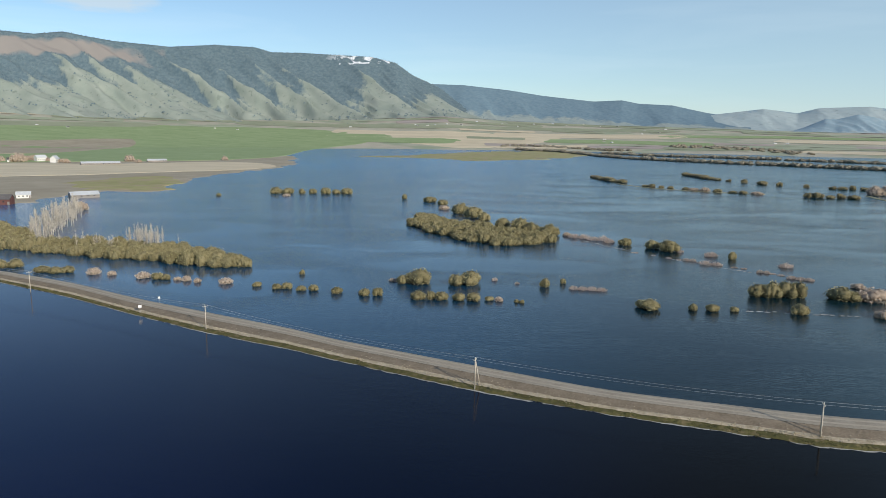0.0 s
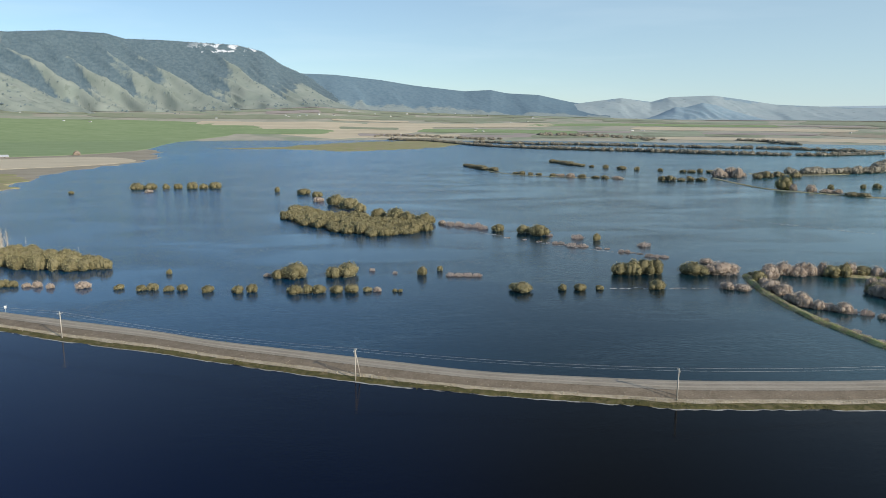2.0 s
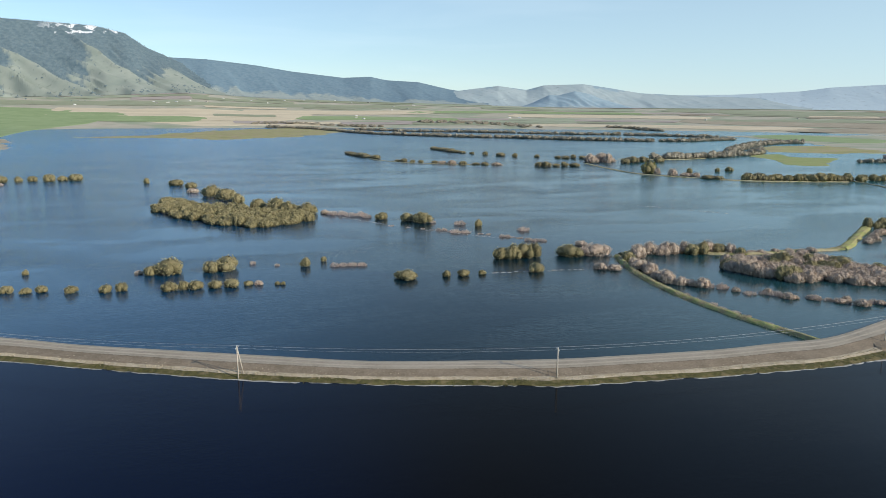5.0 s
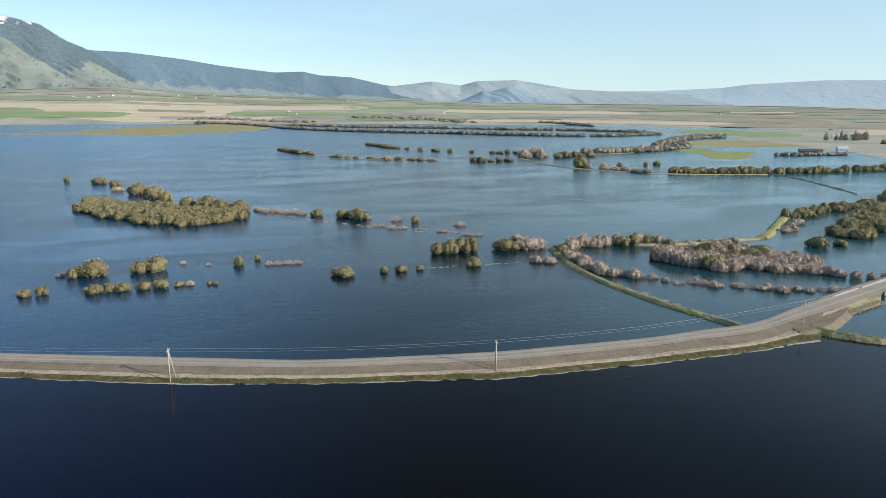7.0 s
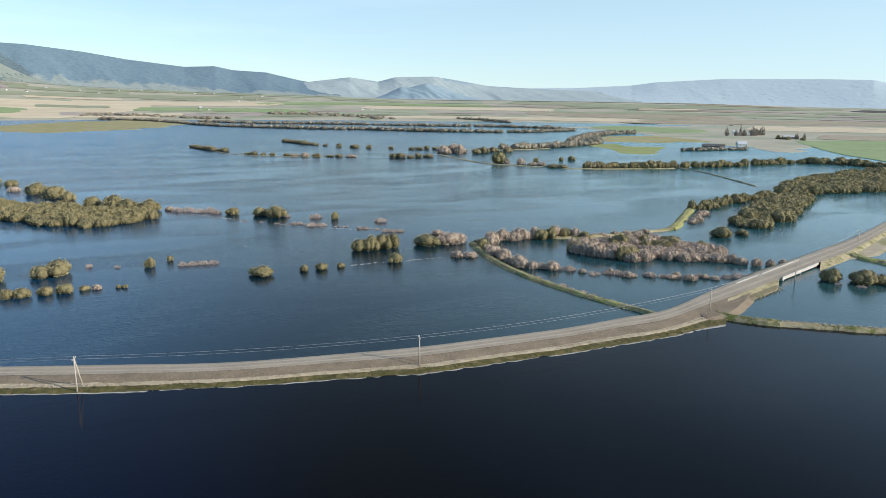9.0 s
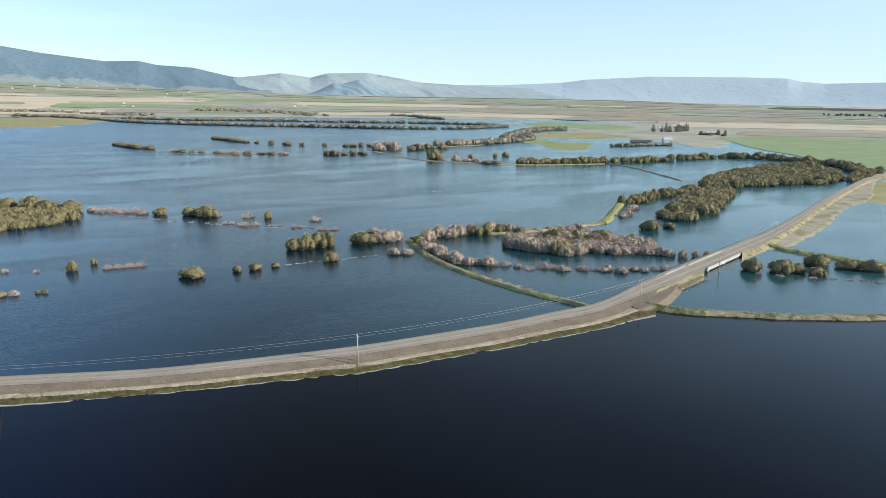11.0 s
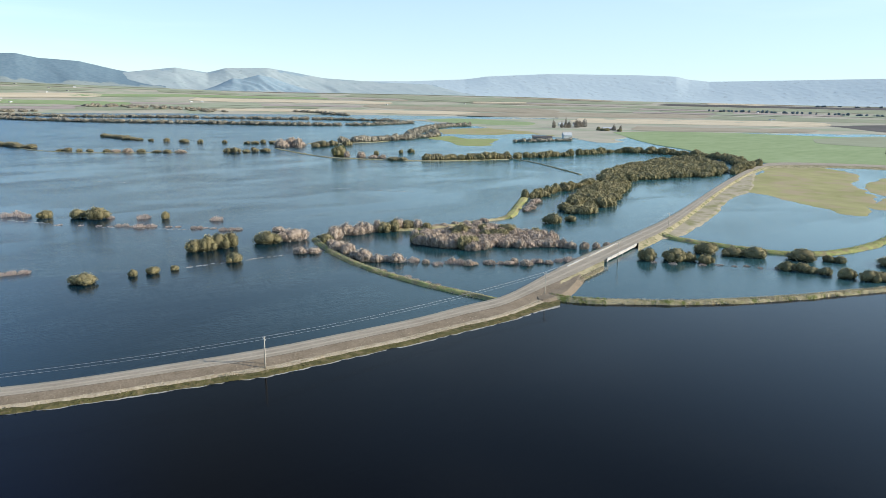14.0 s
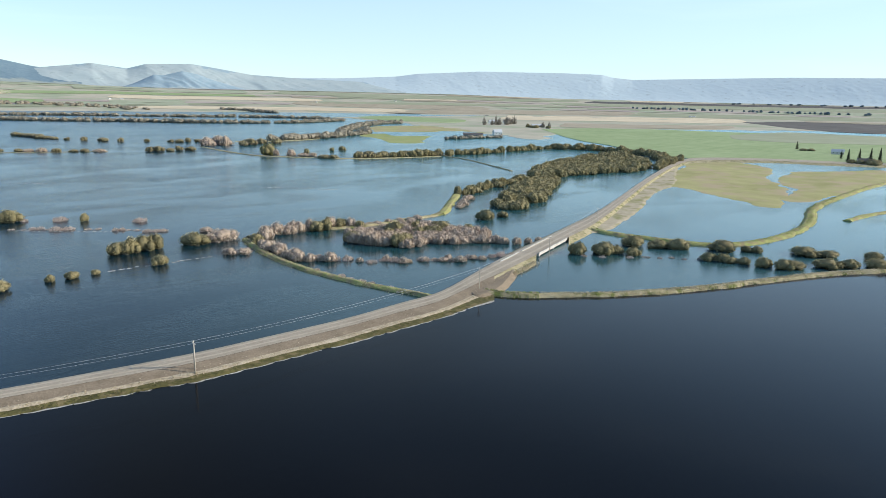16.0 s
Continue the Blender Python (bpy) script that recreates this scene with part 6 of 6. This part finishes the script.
# ---- thin pale lines of foam over drowned fences ----
FOAM_LINES = [[(53.9, 799.2), (117.4, 723.1), (161.3, 654.4), (209.6, 591.5)], [(280.1, 512.0), (314.6, 475.7), (357.8, 413.8)], [(123.7, 288.9), (137.7, 286.7), (165.5, 282.5)], [(73.7, 488.4), (118.1, 415.3), (160.8, 368.9)], [(-205.7, 934), (-55.2, 1007), (176.9, 1264)]]
for k, pts in enumerate(FOAM_LINES):
    rng = random.Random(k)
    verts, faces = [], []
    for p in smooth_line(pts, 3.0):
        if noise.noise((p[0] * 0.03, p[1] * 0.03, k)) < -0.15:
            continue
        j, w, s = len(verts), rng.uniform(0.25, 0.9), rng.uniform(0.6, 1.9)
        dx, dy = rng.uniform(-0.8, 0.8), rng.uniform(-0.8, 0.8)
        for q in range(7):
            t = 2 * math.pi * q / 7
            verts.append((p[0] + dx + s * math.cos(t), p[1] + dy + w * math.sin(t), 0.02 if q % 2 else 0.05))
        faces.append(tuple(range(j, j + 7)))
    tagged(new("foam", mesh_of("foam", verts, faces, FOAM)), "broken line of pale foam over a drowned fence", "foam", kind="stuff")
    rngp = random.Random(k + 9)
    pverts, pfaces = [], []
    for p in smooth_line(pts, 6.0):
        box(pverts, pfaces, p[0] - 0.09, p[0] + 0.09, p[1] - 0.09, p[1] + 0.09, -0.8, rngp.uniform(0.3, 0.9))
    tagged(new("fence_posts", mesh_of("fence_posts", pverts, pfaces, BARK)), "tips of drowned fence posts in the water", "fence posts", kind="stuff")


# ---- grass tufts and stones on the banks ----
def tufts(name, points, width, count, height, z, mat, label, seed):
    rng = np.random.default_rng(seed)
    line = smooth_line(points, 2.0)
    verts, faces = [], []
    for _ in range(count):
        i = rng.integers(0, len(line) - 1)
        a, b = line[i], line[i + 1]
        t = Vector((b[0] - a[0], b[1] - a[1])).normalized()
        o = rng.normal() * width * 0.28
        x, y = a[0] + t.y * o + t.x * rng.uniform(-1, 1), a[1] - t.x * o + t.y * rng.uniform(-1, 1)
        zz = max(0.0, z * (1 - 1.6 * abs(o) / width)) - 0.1
        for _ in range(4):
            q, h, w = rng.uniform(0, 6.28), height * rng.uniform(0.4, 1.1), rng.uniform(0.05, 0.12)
            k = len(verts)
            dx, dy = w * math.cos(q), w * math.sin(q)
            lx, ly = 0.4 * h * rng.normal(), 0.4 * h * rng.normal()
            verts += [(x - dx, y - dy, zz), (x + dx, y + dy, zz), (x + lx, y + ly, zz + h)]
            faces.append((k, k + 1, k + 2))
    return tagged(new(name, mesh_of(name, verts, faces, mat)), label, "grass", kind="stuff")


GREEN_BLADES = material("green_blades", (0.16, 0.20, 0.05), (0.36, 0.40, 0.14), 0.7, 0.9, 0.0, 0.2, 0.5, island=0.7)
BANK_BLADES = material("bank_blades", (0.07, 0.075, 0.022), (0.20, 0.185, 0.07), 0.7, 0.9, 0.0, 0.2, 0.5, island=0.7)
STRAW_BLADES = material("straw_blades", (0.42, 0.36, 0.24), (0.72, 0.63, 0.47), 0.7, 0.9, 0.0, 0.2, 0.5, island=0.7)
DIKE_LINE = [(198.6, 305.1), (189.9, 282.1), (183.5, 252.6), (181.7, 226.1), (183.6, 196.5), (188.3, 171.5)]
SOUTH_LINE = [(209.2, 155.9), (211.9, 147.6), (220.5, 137.8), (243.7, 116.6), (276.5, 96.1), (304.3, 82.8), (333.5, 68.0), (363.7, 47.7)]
CURVE_LINE = [(355.8, 195.7), (351.6, 179.0), (355.6, 147.6), (361.1, 128.4), (383.4, 112.7), (428.6, 105.2), (480.1, 108.5), (541.2, 120.7), (612.5, 121.8)]
tufts("grass_tufts", DIKE_LINE, 5, 700, 0.5, 1.0, GREEN_BLADES, "green grass tufts on the dike", 1)
tufts("grass_tufts", DIKE_LINE, 4.5, 2600, 0.6, 0.9, STRAW_BLADES, "straw coloured grass tufts on the dike", 2)
tufts("grass_tufts", SOUTH_LINE, 5, 3600, 0.75, 1.2, STRAW_BLADES, "straw coloured grass tufts on the dike", 3)
tufts("grass_tufts", SOUTH_LINE[:3], 6, 500, 0.8, 1.2, GREEN_BLADES, "green grass tufts on the dike", 4)
tufts("grass_tufts", CURVE_LINE, 8, 1800, 0.8, 1.1, GREEN_BLADES, "green grass tufts on the curved dike", 5)


def bank_line(share):
    return [(a[0] + (b[0] - a[0]) * share, a[1] + (b[1] - a[1]) * share) for a, b in zip(ROAD_FAR, ROAD_NEAR)]


tufts("grass_tufts", bank_line(0.01), 1.6, 2200, 0.28, 1.45, BANK_BLADES, "dry grass tufts along the far road edge", 6)
tufts("grass_tufts", bank_line(0.77), 2.6, 4200, 0.35, 1.0, STRAW_BLADES, "dry grass tufts along the road bank", 7)
tufts("grass_tufts", bank_line(0.90), 3.4, 3600, 0.3, 0.5, BANK_BLADES, "green grass tufts near the waterline", 8)
tufts("grass_tufts", [(q[0] + (q[0] - p[0]) * 0.28, q[1] + (q[1] - p[1]) * 0.28) for p, q in zip(EAST_FAR[1:4], EAST_NEAR[1:4])], 5.0, 1500, 0.6, 1.0, STRAW_BLADES, "dry grass tufts along the road edge", 9)


def stones(name, points, width, count, z, seed):
    rng = np.random.default_rng(seed)
    line = smooth_line(points, 2.0)
    verts, faces = [], []
    for _ in range(count):
        i = rng.integers(0, len(line) - 1)
        a, b = line[i], line[i + 1]
        t = Vector((b[0] - a[0], b[1] - a[1])).normalized()
        o, s = rng.normal() * width * 0.35, rng.uniform(0.07, 0.24)
        x, y = a[0] + t.y * o, a[1] - t.x * o
        k = len(verts)
        for u in ((1, 0, 0), (-1, 0, 0), (0, 1, 0), (0, -1, 0), (0, 0, 1), (0, 0, -1)):
            r = s * rng.uniform(0.6, 1.2)
            verts.append((x + u[0] * r + 0.1 * s * rng.normal(), y + u[1] * r, z + u[2] * r * 0.7))
        faces += [(k + p, k + q, k + r) for p, q, r in ((0, 2, 4), (2, 1, 4), (1, 3, 4), (3, 0, 4), (2, 0, 5), (1, 2, 5), (3, 1, 5), (0, 3, 5))]
    return tagged(new(name, mesh_of(name, verts, faces, STRAW)), "pale stones scattered along the road bank", "stones", kind="stuff")


stones("stones", bank_line(0.75), 2.5, 1500, 0.95, 1)
stones("stones", bank_line(0.62), 4.0, 500, 1.3, 2)
